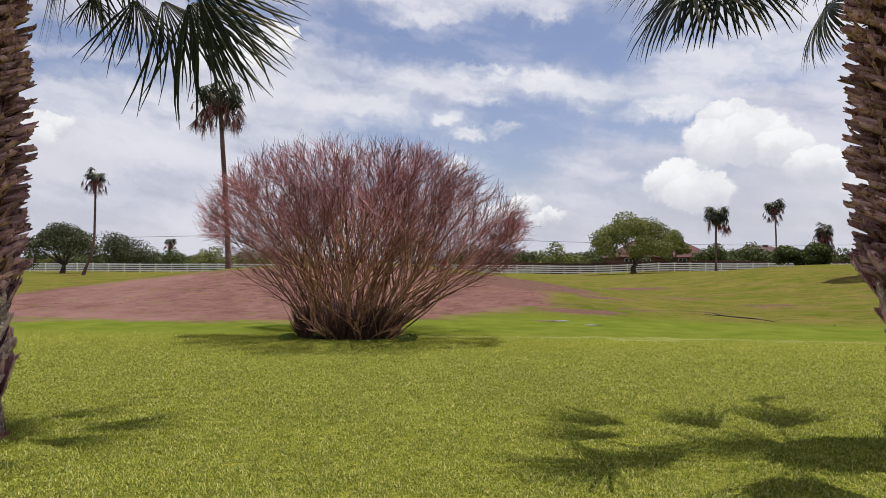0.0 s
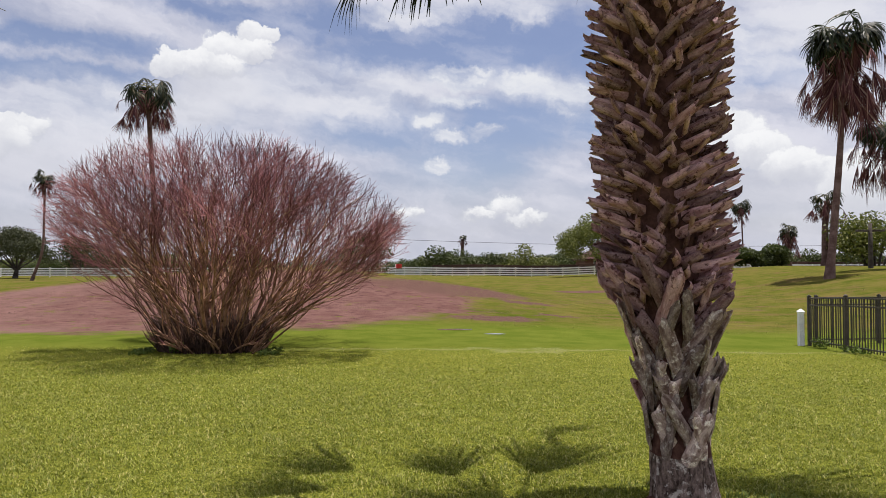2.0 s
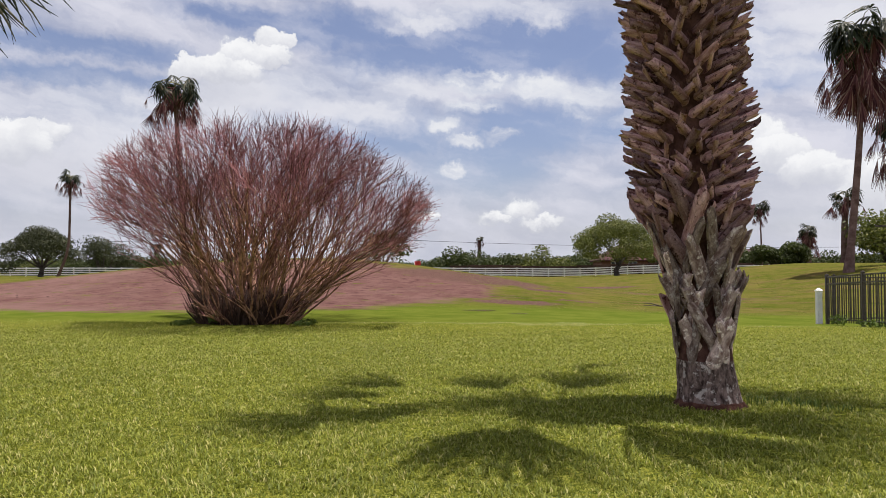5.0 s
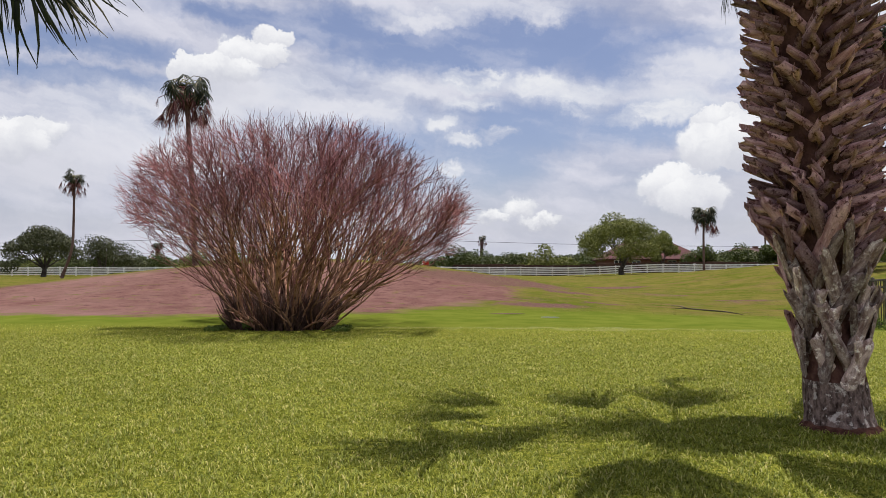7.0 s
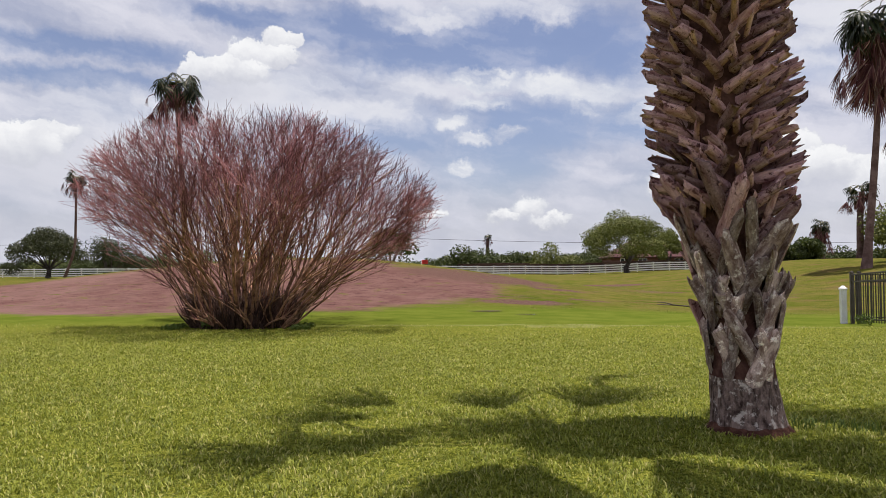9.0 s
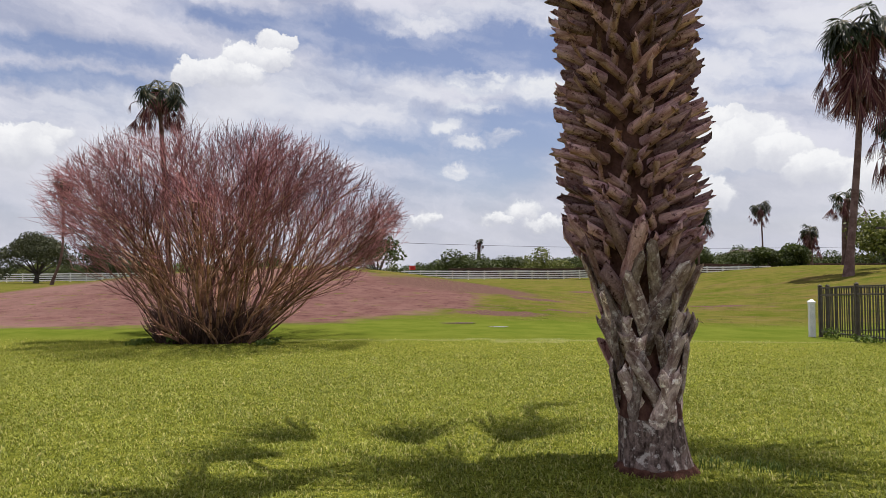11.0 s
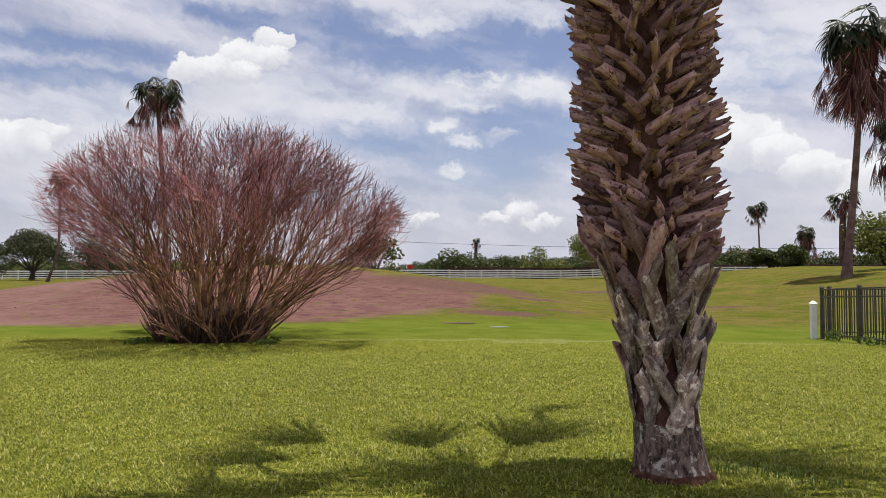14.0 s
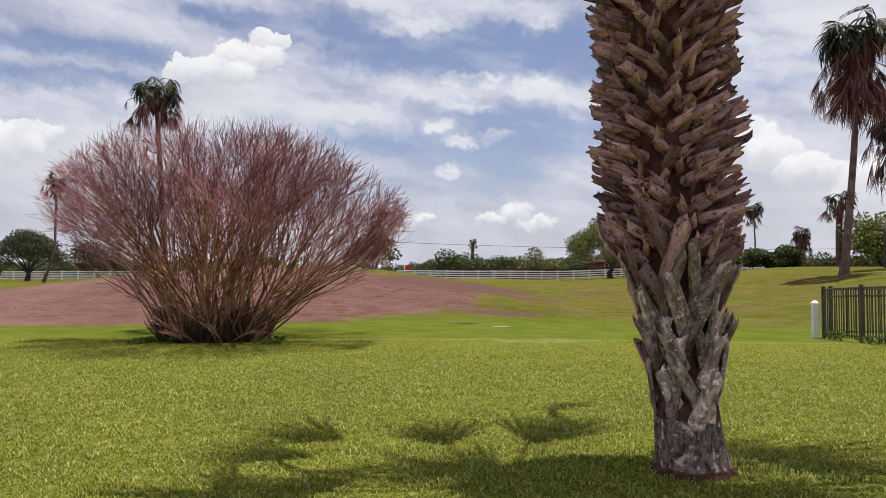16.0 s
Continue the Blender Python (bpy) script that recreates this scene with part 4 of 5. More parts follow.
                    tw.add(t3, np.linspace(0.0045, 0.0020, len(t3)), 3, False)
        stem = piece("stem", tb.mesh("stem", "bark"), bush)
        tagged(piece("twig_spray", tw.mesh("twig_spray", "twig"), stem, None, "fine reddish twigs"), "fine reddish twigs", "", "", "stuff")
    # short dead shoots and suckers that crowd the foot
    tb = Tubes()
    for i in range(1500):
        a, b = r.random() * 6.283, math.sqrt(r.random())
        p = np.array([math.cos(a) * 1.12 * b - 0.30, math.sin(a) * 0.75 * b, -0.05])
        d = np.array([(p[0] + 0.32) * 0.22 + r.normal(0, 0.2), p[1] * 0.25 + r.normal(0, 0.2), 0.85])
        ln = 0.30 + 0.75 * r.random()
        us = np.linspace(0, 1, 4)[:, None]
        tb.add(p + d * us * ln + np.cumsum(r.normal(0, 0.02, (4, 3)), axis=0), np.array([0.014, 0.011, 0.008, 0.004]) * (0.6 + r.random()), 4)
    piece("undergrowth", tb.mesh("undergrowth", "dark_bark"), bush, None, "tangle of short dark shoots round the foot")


# ---- trees and hedges ----
def leaf_cloud(name, blobs, count, size, mat, seed):
    """Many small leaves in and over rounded clumps; blobs: x, y, z, rx, ry, rz."""
    r = np.random.default_rng(seed)
    w = np.array([b[3] * b[4] + b[4] * b[5] + b[3] * b[5] for b in blobs])
    pick = r.choice(len(blobs), count, p=w / w.sum())
    B = np.array(blobs)[pick]
    d = r.normal(0, 1, (count, 3))
    d /= np.linalg.norm(d, axis=1)[:, None]
    k = (1 - 0.55 * r.random(count) ** 2.0)[:, None] * (0.9 + 0.22 * r.random((count, 1)))
    p = B[:, :3] + d * k * B[:, 3:]
    nrm = d + r.normal(0, 0.7, (count, 3))
    nrm /= np.linalg.norm(nrm, axis=1)[:, None]
    a = np.cross(nrm, r.normal(0, 1, (count, 3)))
    a /= np.linalg.norm(a, axis=1)[:, None]
    b = np.cross(nrm, a)
    s = (size * (0.6 + 0.8 * r.random(count)))[:, None]
    v = np.stack([p - a * s, p - b * s * 0.6, p + a * s, p + b * s * 0.6], 1).reshape(-1, 3)
    f = np.arange(count * 4).reshape(-1, 4)
    return mesh_of(name, v, f, mat)


def tree(place, wide, high, label, seed, mat="oak_leaf", foot=0.28, leaves=3600, size=0.26, stem=0.26, lopsided=0.0, group=""):
    """A broad tree: tapered trunk, limbs, a crown of many leaf clumps."""
    r = np.random.default_rng(seed)
    ob = thing("tree", place, label, "tree", group)
    tb = Tubes()
    fork = high * foot
    tb.add([(0, 0, -0.2), (0.03 * wide * r.normal(), 0.02, fork * 0.5), (0.02 * wide, 0, fork)], (stem * 1.35, stem, stem * 0.8), 8)
    blobs = []
    n = 34
    for i in range(n):
        a = i * 2.4 + r.normal(0, 0.25)
        q = math.sqrt((i + 0.5) / n)
        x = math.cos(a) * q * wide * 0.40 + lopsided * wide * (1 - q)
        y = math.sin(a) * q * wide * 0.40
        z = fork + (high - fork) * (0.84 - 0.56 * q * q * r.uniform(0.75, 1.3) + 0.05 * r.normal())
        rad = wide * (0.085 + 0.06 * r.random())
        blobs.append((x, y, z, rad, rad, rad * 0.72))
        if i % 4:
            continue
        m = np.array([x * 0.45, y * 0.45, fork + (z - fork) * 0.5])
        tb.add([(0.02 * wide, 0, fork * 0.95), tuple(m + r.normal(0, 0.03 * wide, 3)), (x, y, z)], (stem * 0.45, stem * 0.26, stem * 0.08), 5)
    piece("trunk", tb.mesh("trunk", "wood"), ob)
    piece("crown", leaf_cloud("crown", blobs, leaves, size, mat, seed), ob)
    return ob


def bushy(place, wide, high, label, seed, mat="oak_leaf", leaves=1700, size=0.3, group=""):
    """A low tree or hedge clump, in leaf to the ground."""
    r = np.random.default_rng(seed)
    ob = thing("hedge_tree", place, label, "tree", group)
    tb = Tubes()
    blobs = []
    for i in range(11):
        x, y = r.uniform(-0.4, 0.4) * wide, r.uniform(-0.2, 0.2) * wide
        z = high * (0.22 + 0.5 * r.random() * (1 - abs(x) / wide))
        blobs.append((x, y, z, wide * r.uniform(0.14, 0.22), wide * 0.2, high * r.uniform(0.2, 0.3)))
        tb.add([(x * 0.3, y * 0.3, -0.2), (x * 0.6, y * 0.6, z * 0.6), (x, y, z)], (0.12, 0.08, 0.03), 4)
    piece("stems", tb.mesh("stems", "wood"), ob)
    piece("crown", leaf_cloud("crown", blobs, leaves, size, mat, seed), ob)
    return ob


def ranch_fence(a, b, label):
    """A white board fence: posts with caps and three rails a bay."""
    a, b = Vector(a), Vector(b)
    n = round((b - a).length / 2.44)
    ob = thing("board_fence", (a.x, a.y, 0), label, "fence")
    bm = bmesh.new()
    box(bm, (-0.065, -0.065, -0.2), (0.065, 0.065, 1.36), 0.008)
    box(bm, (-0.08, -0.08, 1.36), (0.08, 0.08, 1.40), 0.006)
    post_me = bpy.data.meshes.new("post")
    bm.to_mesh(post_me), bm.free()
    bm = bmesh.new()
    box(bm, (0, -0.03, -0.09), (1, 0.03, 0.09), 0.004)
    rail_me = bpy.data.meshes.new("rail")
    bm.to_mesh(rail_me), bm.free()
    post_me.materials.append(MAT["white"]), rail_me.materials.append(MAT["white"])
    last = None
    for i in range(n + 1):
        p = a.lerp(b, i / n)
        loc = Vector((p.x - a.x, p.y - a.y, gz(p.x, p.y)))
        turn = math.degrees(math.atan2(b.y - a.y, b.x - a.x))
        piece("post", post_me, ob, pose(*loc, 0, 0, turn))
        if last is not None:
            d = loc - last
            for h in (0.24, 0.57, 0.90, 1.23):
                m = Matrix.Translation(last + Vector((0, 0, h))) @ d.to_track_quat("X", "Z").to_matrix().to_4x4() @ Matrix.Diagonal((d.length, 1, 1, 1))
                piece("rail", rail_me, ob, m)
        last = loc
    return ob


def picket_fence(corners, high, label):
    """A black metal fence: square posts with caps, three rails, thin pickets."""
    ob = thing("metal_fence", (*corners[0], 0), label, "fence")
    o = Vector((*corners[0], 0))

    def bar(name, wd, lo, hi, cap=False):
        bm = bmesh.new()
        box(bm, (-wd, -wd, lo), (wd, wd, hi), 0.002)
        if cap:
            box(bm, (-wd * 1.25, -wd * 1.25, hi), (wd * 1.25, wd * 1.25, hi + 0.02), 0.004)
            box(bm, (-wd * 0.7, -wd * 0.7, hi + 0.02), (wd * 0.7, wd * 0.7, hi + 0.04), 0.006)
        me = bpy.data.meshes.new(name)
        bm.to_mesh(me), bm.free()
        me.materials.append(MAT["black"])
        return me
    post_me, picket_me = bar("post", 0.032, -0.15, high + 0.02, True), bar("picket", 0.0095, 0.05, high - 0.012)
    bm = bmesh.new()
    box(bm, (0, -0.016, -0.016), (1, 0.016, 0.016), 0.003)
    rail_me = bpy.data.meshes.new("rail")
    bm.to_mesh(rail_me), bm.free()
    rail_me.materials.append(MAT["black"])
    for c0, c1 in zip(corners, corners[1:]):
        c0, c1 = Vector((*c0, 0)), Vector((*c1, 0))
        n = max(1, round((c1 - c0).length / 1.83))
        turn = math.degrees(math.atan2(c1.y - c0.y, c1.x - c0.x))
        for i in range(n):
            p, q = c0.lerp(c1, i / n), c0.lerp(c1, (i + 1) / n)
            zp, zq = gz(p.x, p.y), gz(q.x, q.y)
            p.z, q.z = zp, zq
            piece("post", post_me, ob, Matrix.Translation(p - o) @ pose(0, 0, 0, 0, 0, turn))
            d = q - p
            for h in (0.12, high - 0.19, high - 0.02):
                m = Matrix.Translation(p - o + Vector((0, 0, h))) @ d.to_track_quat("X", "Z").to_matrix().to_4x4() @ Matrix.Diagonal((d.length, 1, 1, 1))
                piece("rail", rail_me, ob, m)
            k = round(d.length / 0.115)
            for j in range(1, k):
                piece("picket", picket_me, ob, Matrix.Translation(p.lerp(q, j / k) - o) @ pose(0, 0, 0, 0, 0, turn))
    return ob


def house(place, sx, sy, wall, roof_h, mat, label, rz=0.0):
    """A single-storey brick house with a hipped roof, windows and a door."""
    ob = thing("house", place, label, "house", "houses beyond the board fence", "", rz)
    bm = bmesh.new()
    box(bm, (-sx / 2, -sy / 2, -0.3), (sx / 2, sy / 2, wall))
    part("wall", bm, "brick", ob)
    e, rl = 0.6, sx / 2 - sy / 2 * 0.85
    v = [(-sx / 2 - e, -sy / 2 - e, wall - 0.1), (sx / 2 + e, -sy / 2 - e, wall - 0.1), (sx / 2 + e, sy / 2 + e, wall - 0.1), (-sx / 2 - e, sy / 2 + e, wall - 0.1),
         (-rl, 0, wall + roof_h), (rl, 0, wall + roof_h)]
    v += [(x, y, z - 0.2) for x, y, z in v[:4]]
    f = [(0, 1, 5, 4), (1, 2, 5), (2, 3, 4, 5), (3, 0, 4), (6, 7, 1, 0), (7, 8, 2, 1), (8, 9, 3, 2), (9, 6, 0, 3), (9, 8, 7, 6)]
    roof = piece("roof", mesh_of("roof", v, f, mat), ob)
    for k in range(-2, 3):
        if k == 0:
            bm = bmesh.new()
            box(bm, (-0.5, -sy / 2 - 0.05, 0), (0.5, -sy / 2 + 0.02, 2.1), 0.01)
            part("door", bm, "wood", ob)
            continue
        x = k * sx / 5.5
        bm = bmesh.new()
        box(bm, (x - 0.75, -sy / 2 - 0.06, 0.85), (x + 0.75, -sy / 2 + 0.02, 2.15), 0.01)
        win = part("window", bm, "white", ob)
        for s in (-1, 1):
            bm = bmesh.new()
            box(bm, (x + s * 0.36 - 0.31, -sy / 2 - 0.075, 0.93), (x + s * 0.36 + 0.31, -sy / 2 - 0.05, 2.07))
            part("pane", bm, "glass", win)
    bm = bmesh.new()
    box(bm, (rl * 0.5 - 0.4, -0.4, wall + roof_h * 0.6), (rl * 0.5 + 0.4, 0.4, wall + roof_h + 0.3), 0.02)
    part("chimney", bm, "brick", roof)
    return ob


def spot(x, y):
    return (x, y, gz(x, y))


# ---- the place ----
build_ground()

# leaves of the two stout palms that hang low over the lawn
P1 = [((3.50, 6.9, 4.04), (-0.32, -0.6, -0.62), 2, 0.74), ((3.88, 7.23, 4.28), (0.0, -0.5, -0.75), 2, 0.76), ((5.75, 9.4, 4.70), (-0.4, 0.25, -0.75), 2, 0.76)]
# the other leaves by the spots on the lawn that they shade: below the hub, below the tip, height of the hub
for hx, hy, tx, ty, h in ((3.4, 6.65, 2.3, 5.95, 4.9), (2.75, 6.3, 1.85, 5.6, 4.7), (3.0, 7.15, 1.9, 7.2, 4.9), (3.1, 7.65, 2.05, 8.0, 5.1),
                          (3.9, 6.0, 3.35, 4.75, 4.8), (4.05, 6.05, 3.95, 4.65, 4.9), (4.75, 6.2, 5.2, 4.85, 4.85), (5.0, 6.0, 5.75, 4.9, 4.8),
                          (5.3, 6.55, 6.7, 5.9, 5.0), (5.9, 7.35, 7.2, 7.0, 4.9), (5.3, 7.3, 6.35, 7.85, 5.1), (3.9, 7.5, 3.5, 8.4, 5.3),
                          (4.5, 7.6, 4.9, 8.7, 5.3), (4.3, 6.9, 3.7, 7.3, 5.4), (4.2, 6.9, 3.2, 6.75, 5.3), (4.4, 6.8, 3.95, 5.9, 5.3), (4.6, 6.7, 5.5, 6.3, 5.3)):
    span = math.hypot(tx - hx, ty - hy)
    P1.append(((hx + SUN.x / SUN.z * h, hy + SUN.y / SUN.z * h, h), (tx - hx, ty - hy, -0.22 * span), 4 + int(hx * 10) % 2, 1.08 * span))
P2 = [((-1.32, 7.5, 4.22), (0.70, 0.0, -0.78), 6, 1.15, 62), ((-1.20, 7.4, 4.32), (1.0, 0.0, -0.45), 6, 1.10, 66), ((-2.42, 7.6, 4.34), (0.2, 0.0, -0.95), 7, 0.42, 60),
      ((-1.80, 7.9, 4.40), (0.85, 0.1, -0.62), 7, 1.12, 40), ((-1.25, 7.3, 4.42), (1.0, 0.0, -0.15), 7, 1.05, 80), ((-1.95, 7.6, 4.30), (0.45, -0.1, -0.9), 7, 0.75, 30),
      ((-4.2, 5.6, 4.6), (-1, -0.6, -0.4), 1, 1.1), ((-1.3, 6.95, 4.9), (0.9, 0.1, -0.2), 4, 0.95), ((-1.5, 6.4, 4.9), (0.7, -0.7, -0.2), 5, 0.95)]
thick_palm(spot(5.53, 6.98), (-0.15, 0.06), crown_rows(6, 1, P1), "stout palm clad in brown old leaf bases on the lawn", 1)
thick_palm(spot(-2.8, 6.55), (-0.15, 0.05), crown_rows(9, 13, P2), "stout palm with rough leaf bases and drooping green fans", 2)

build_shrub()

# tall palms: trunk bends, half-width of head, live and dead leaves
tall_palm(spot(-13.2, 39.0), [(-0.2, 0, 4), (-0.5, 0, 8), (-0.65, 0, 10.3)], 1.95, 15, 46, "tall slender palm with a ragged head behind the shrub", 11, 0.16, 0.11)
tall_palm(spot(-44.4, 76.0), [(1.0, 0, 2.4), (1.3, 0, 4), (1.35, 0, 10.9)], 1.6, 13, 40, "tall thin palm with a brown skirt near an oak", 12, 0.16, 0.10)
tall_palm(spot(23.3, 42.2), [(0.8, 0.8, 4), (1.5, 1.5, 8), (1.9, 2.0, 14.0)], 3.0, 26, 92, "tall curved palm with long hanging dead leaves on the rise", 13, 0.22, 0.13, 2.4)
tall_palm(spot(30.0, 46.0), [(-0.6, 0, 5), (-1.4, 0, 8.4)], 2.4, 22, 46, "palm with a heavy dry skirt on the rise", 14, 0.3, 0.17, 2.0)
tall_palm(spot(30.7, 98.2), [(0, 0, 5), (0.1, 0, 7.9)], 2.4, 24, 34, "palm with a full green head before the board fence", 15, 0.17, 0.12)
tall_palm(spot(46.6, 119.5), [(-0.1, 0, 6), (-0.3, 0, 10.7)], 2.3, 18, 30, "slim palm beyond the board fence", 16, 0.15, 0.10)
tall_palm(spot(47.9, 105.8), [(0, 0, 3), (0.1, 0, 6.0)], 1.9, 16, 70, "short palm with a thick brown skirt", 17, 0.6, 0.4, 2.1)
tall_palm(spot(0.3, 142.3), [(0, 0, 4), (0.2, 0, 7.0)], 1.15, 12, 26, "small shaggy palm far across the field", 18, 0.4, 0.3)
tall_palm(spot(-3.2, 152.0), [(0, 0, 2), (0, 0, 4.2)], 1.0, 10, 22, "low shaggy palm far across the field", 19, 0.4, 0.3)
tall_palm(spot(31.5, 60.0), [(0, 0, 3), (0.2, 0, 5.2)], 1.7, 12, 32, "short palm with dry hanging leaves", 20, 0.3, 0.2)

tall_palm(spot(-70.0, 150.0), [(0, 0, 3), (0.2, 0, 6.2)], 1.9, 12, 30, "small shaggy palm above the far hedge", 21, 0.4, 0.3)

# trees
tree(spot(20.7, 102.4), 13.6, 8.0, "round green tree standing alone before the board fence", 31, "lime_leaf", 0.18, 26000, 0.115, 0.36)
tree(spot(29.8, 118.0), 6.2, 6.9, "smaller green tree beside the round one", 32, "lime_leaf", 0.15, 10000, 0.125, 0.2)
tree(spot(-56.6, 91.2), 10.8, 6.8, "dark spreading oak near the board fence", 33, "holm_leaf", 0.16, 15000, 0.12, 0.3, -0.06)
bushy(spot(29.0, 66.0), 4.6, 2.4, "dense green thicket behind the rise", 34, "oak_leaf", 7000, 0.12)
bushy(spot(34.5, 58.5), 9.0, 4.9, "dense green thicket behind the rise", 36, "lime_leaf", 7000, 0.12)
bushy(spot(46.0, 125.0), 9.0, 5.4, "round green tree by the slim palm", 37, "oak_leaf", 5000, 0.17)
bushy(spot(38.6, 125.0), 7.5, 5.4, "round green tree by the board fence", 38, "oak_leaf", 4000, 0.17)
bushy(spot(-60.5, 113.0), 11.0, 7.6, "dark green bushes beside the oak", 41, "holm_leaf", 7000, 0.14)
tree(spot(-6.0, 62.0), 6.0, 4.6, "half-bare tree behind the shrub", 35, "oak_leaf", 0.2, 1500, 0.16, 0.2)

ranch_fence((-100, 102.8), (75, 116.8), "long white four-rail board fence across the field")

FAR = [bushy((0, -400, 0), 9, 5.2, "green hedge tree along the road", 50 + k, m, 4200, 0.185, "far trees beyond the board fence") for k, m in enumerate(("oak_leaf", "lime_leaf", "oak_leaf", "oak_leaf"))]
r = random.Random(4)
for i in range(74):
    x = -128 + i * 3.3 + r.uniform(-1.2, 1.2)
    y = 128 + 0.08 * x + r.uniform(-4, 7)
    if 13 < x < 44:
        y += 17
    k = r.randrange(4)
    sc = r.uniform(0.72, 1.0)
    if -36 < x < -4:
        sc *= 0.78
    elif -4 <= x < 24:
        sc *= 1.12
    m = pose(x, y, gz(x, y) - 0.1, 0, 0, r.uniform(-25, 25)) @ Matrix.Diagonal((sc * r.uniform(0.9, 1.3), sc, sc * r.uniform(0.85, 1.12), 1))
    if i < 4:
        FAR[i].matrix_basis = m
    else:
        copy_thing(FAR[k], m).scale = m.to_scale()

# low dark board wall between the road and the hedge
wall_fence = thing("wooden_fence", (0, 0, 0), "low dark brown board fence before the hedge", "fence")
bm = bmesh.new()
box(bm, (0, -0.04, -0.1), (2.96, 0.04, 1.75), 0.01)
panel_me = bpy.data.meshes.new("panel")
bm.to_mesh(panel_me), bm.free()
panel_me.materials.append(MAT["dark_bark"])
for i in range(27):
    x = -4 + i * 3.0
    y = 119.5 + 0.08 * x
    piece("panel", panel_me, wall_fence, pose(x, y, gz(x, y) + 0.02 * (i % 3), 0, 0, 4.6))

house((31.6, 138.0, 0.9), 17.5, 12, 2.5, 3.5, "roof", "brick house with a red-brown hipped roof")
house((54.5, 150.0, 0.6), 14, 10, 2.6, 2.6, "grey_roof", "brick house with a grey-brown hipped roof", 8)

picket_fence([(12.0, 19.5), (11.85, 14.0), (11.75, 9.5)], 1.17, "black metal picket fence at the edge of the lawn")
picket_fence([(12.04, 19.56), (12.33, 19.85), (21.0, 22.0)], 1.17, "black metal picket fence running away from the lawn")

bm = bmesh.new()
box(bm, (-0.062, -0.062, -0.15), (0.062, 0.062, 0.80), 0.006)
box(bm, (-0.075, -0.075, 0.80), (0.075, 0.075, 0.83), 0.006)
bmesh.ops.create_cone(bm, cap_ends=True, segments=4, radius1=0.095, radius2=0.02, depth=0.06, matrix=Matrix.Translation((0, 0, 0.86)) @ pose(0, 0, 0, 0, 0, 45))
marker = thing("white_post", spot(11.84, 19.58), "white painted post with a cap beside the metal fence", "post")
part("shaft", bm, "white", marker)

# golf flag on the mound
flag = thing("golf_flag", spot(-3.2, 62.0), "small red flag on a thin pole on the mound", "flag")
tb = Tubes()
tb.add([(0, 0, -0.1), (0, 0, 0.9), (0, 0, 1.75)], (0.012, 0.011, 0.01), 6)
piece("pole", tb.mesh("pole", "white"), flag)
fv = [(x, 0.05 * math.sin(x * 9), z) for x in np.linspace(0.01, 0.55, 7) for z in (1.38, 1.74)]
ff = [(2 * i, 2 * i + 2, 2 * i + 3, 2 * i + 1) for i in range(6)]
cloth = piece("cloth", mesh_of("cloth", fv, ff, "red"), flag, None, "red flag cloth")
cloth.modifiers.new("thick", "SOLIDIFY").thickness = 0.004

# puddles in the low turf
for k, (x, y, a, b) in enumerate(((3.35, 21.6, 0.5, 0.22), (4.45, 20.6, 0.28, 0.12))):
    pv = [(math.cos(t) * a * (1 + 0.25 * noise.noise(Vector((math.cos(t), math.sin(t), k * 3)))), math.sin(t) * b * (1 + 0.3 * noise.noise(Vector((math.sin(t), math.cos(t), k * 5)))), 0) for t in np.linspace(0, 2 * math.pi, 40)[:-1]]
    pud = new("puddle", mesh_of("puddle", pv, [tuple(range(39))], "water"))
    pud.location = (x, y, gz(x, y) + 0.006)
    tagged(pud, "shallow rain puddle in the turf reflecting the sky", "water", "", "structure")

# overhead line and its poles
def pole(x, y, h):
    ob = thing("utility_pole", spot(x, y), "dark wooden utility pole", "pole", "utility poles")
    t = Tubes()
    t.add([(0, 0, -0.3), (0, 0, h * 0.5), (0, 0, h)], (0.16, 0.14, 0.11), 8)
    piece("shaft", t.mesh("shaft", "wood"), ob)
    bm = bmesh.new()
    box(bm, (-0.9, -0.06, h - 0.55), (0.9, 0.06, h - 0.42), 0.01)
    part("crossarm", bm, "wood", ob)


def wire(a, b, sag):
    t = Tubes()
    a, b = np.array(a, float), np.array(b, float)
    t.add([a + (b - a) * s - np.array([0, 0, 4 * sag * s * (1 - s)]) for s in np.linspace(0, 1, 24)], [0.03] * 24, 4)
    tagged(new("overhead_wire", t.mesh("overhead_wire", "cable")), "thin dark overhead wire strung across the field", "wire", "overhead wires")


LINE = [(-112, 119, 5.9), (-28, 127.5, 7.6), (34, 134, 5.7), (92, 139, 6.2)]
for p, q in zip(LINE, LINE[1:]):
    wire(p, q, 0.3)
pole(29.0, 48.7, 2.9)

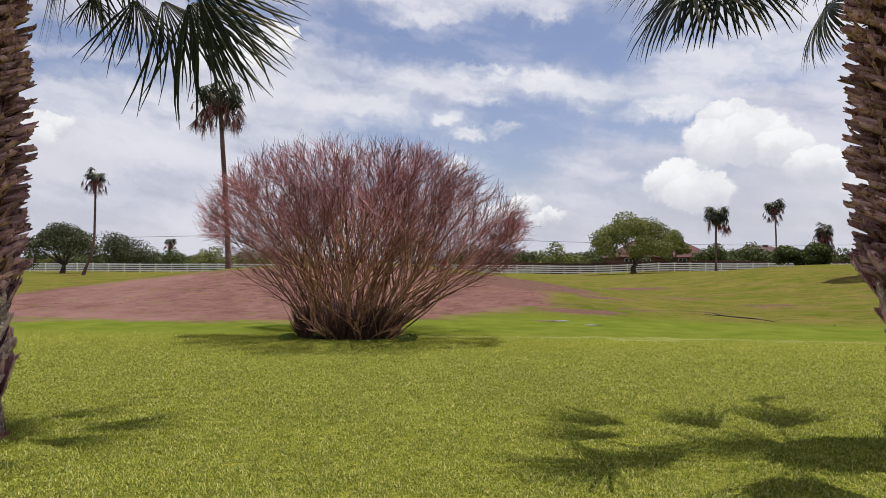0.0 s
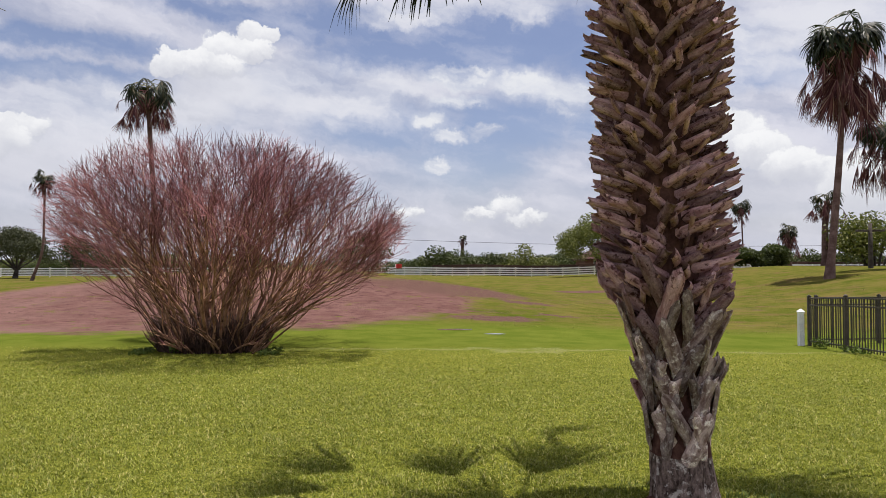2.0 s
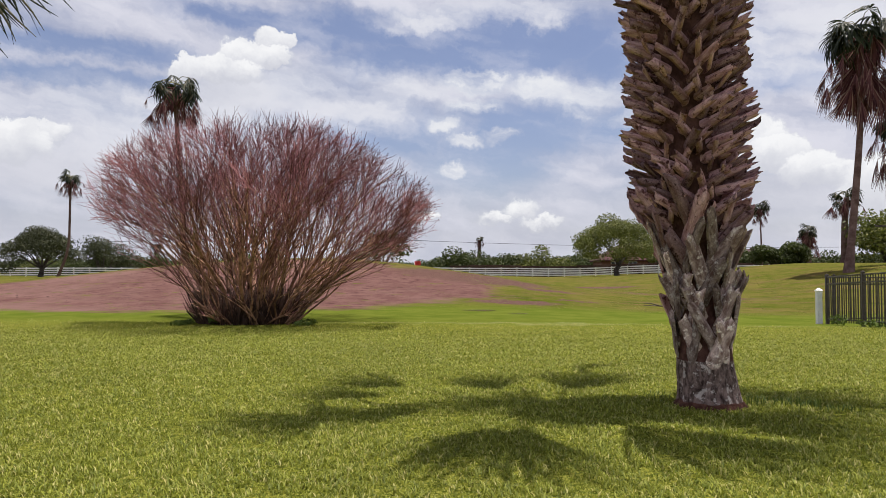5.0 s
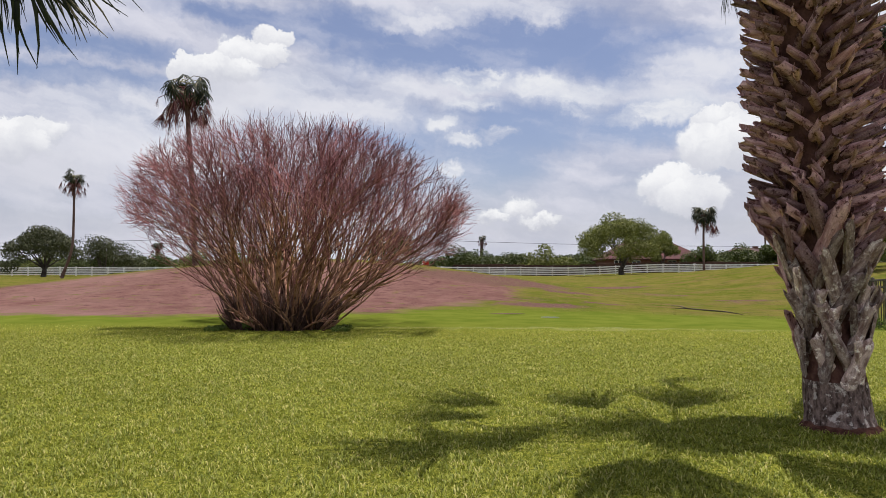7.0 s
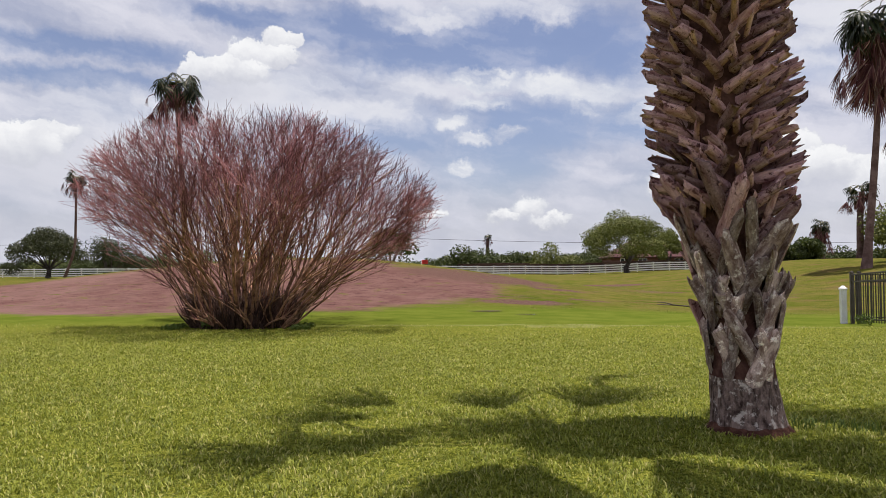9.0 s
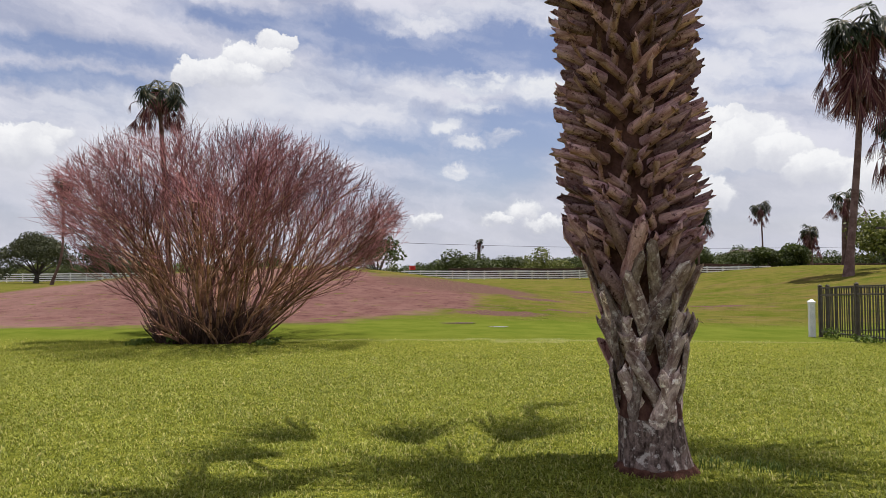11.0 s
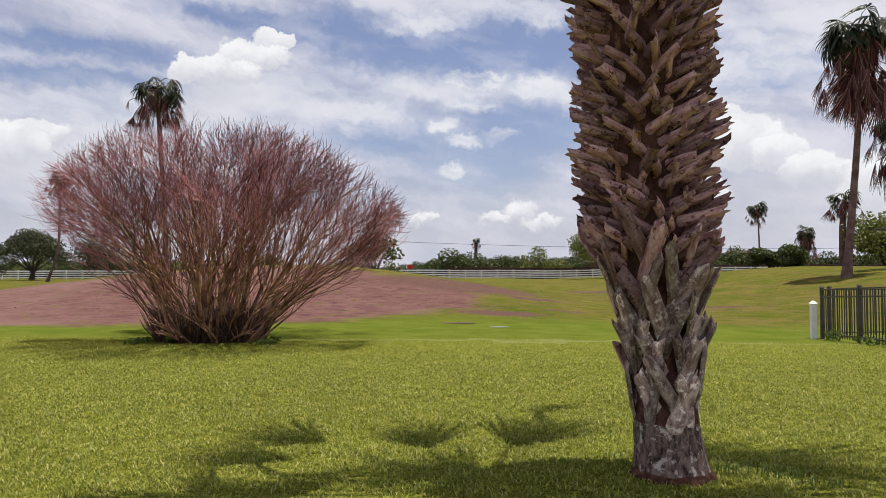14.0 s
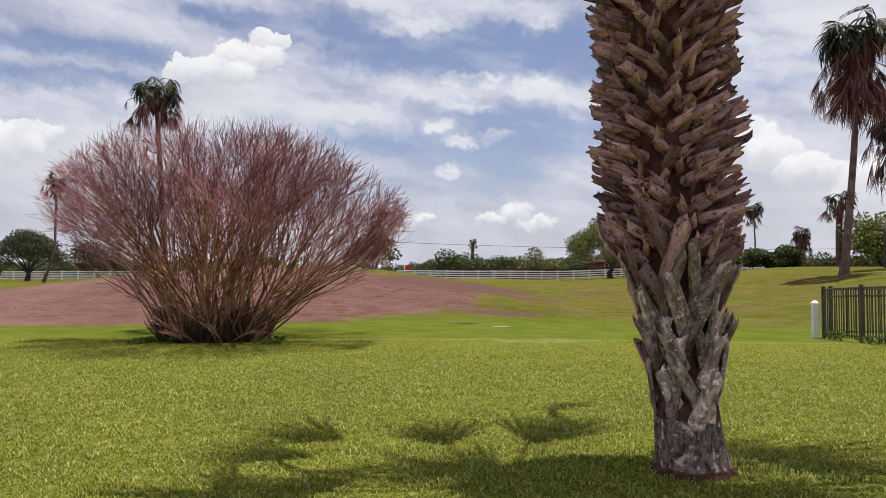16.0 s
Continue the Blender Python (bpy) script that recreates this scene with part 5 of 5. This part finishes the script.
# weeds along the metal fence and green shoots at the foot of the shrub
for x, y, w, h, c in ((11.95, 18.8, 0.35, 0.26, 230), (11.9, 17.2, 0.5, 0.16, 220), (-2.2, 16.4, 0.35, 0.3, 260), (-0.2, 16.3, 0.5, 0.12, 260), (-2.9, 16.3, 0.5, 0.10, 240)):
    ob = new("weed", leaf_cloud("weed", [(0, 0, h * 0.5, w * 0.4, w, h * 0.5)], c, 0.03, "weed", int(x * 10 + 99)))
    ob.location = spot(x, y)
    tagged(ob, "low green weeds at the foot of the stems", "weed", "", "stuff")

# coarse tufts of taller grass beside the palm's foot and by its stem
def grass_tuft(x, y, count, tall, seed):
    r = random.Random(seed)
    v, f = [], []
    for k in range(count):
        a, q = r.uniform(0, 6.283), 0.09 * math.sqrt(r.random())
        px, py = math.cos(a) * q * 1.6, math.sin(a) * q
        h, b, w = tall * r.uniform(0.5, 1.0), r.uniform(0, 6.283), r.uniform(0.0022, 0.004)
        sx, sy = -math.sin(b) * w, math.cos(b) * w
        lean = h * r.uniform(0.2, 0.9)
        mx, my, ex, ey = px + math.cos(b) * lean * 0.35, py + math.sin(b) * lean * 0.35, px + math.cos(b) * lean, py + math.sin(b) * lean
        o = len(v)
        v += [(px - sx, py - sy, -0.005), (px + sx, py + sy, -0.005), (mx + sx, my + sy, h * 0.7), (mx - sx, my - sy, h * 0.7), (ex, ey, h)]
        f += [(o, o + 1, o + 2, o + 3), (o + 3, o + 2, o + 4)]
    ob = new("grass_tuft", mesh_of("grass_tuft", v, f, "weed"))
    ob.location = spot(x, y)
    tagged(ob, "taller tuft of fresh green grass on the mown lawn", "grass", "", "stuff")


for k, (x, y, count, tall) in enumerate(((6.2, 6.95, 70, 0.085), (6.05, 7.1, 40, 0.07), (6.42, 6.8, 40, 0.06), (5.86, 6.95, 30, 0.10), (5.2, 7.3, 30, 0.06))):
    grass_tuft(x, y, count, tall, 60 + k)

# a fallen branch in the rough turf
t = Tubes()
t.add([(8.7, 25.1, -0.06), (9.1, 24.5, -0.05), (9.55, 23.9, -0.07), (9.95, 23.6, -0.09), (10.35, 23.25, -0.16)], (0.008, 0.02, 0.022, 0.018, 0.006), 5)
t.add([(9.1, 24.5, -0.05), (8.85, 24.7, 0.02), (8.6, 24.7, 0.03)], (0.02, 0.014, 0.006), 4)
tagged(new("fallen_branch", t.mesh("fallen_branch", "wood")), "thin dark fallen branch lying in the turf", "branch")

build_clods()
build_rough()
build_blades()
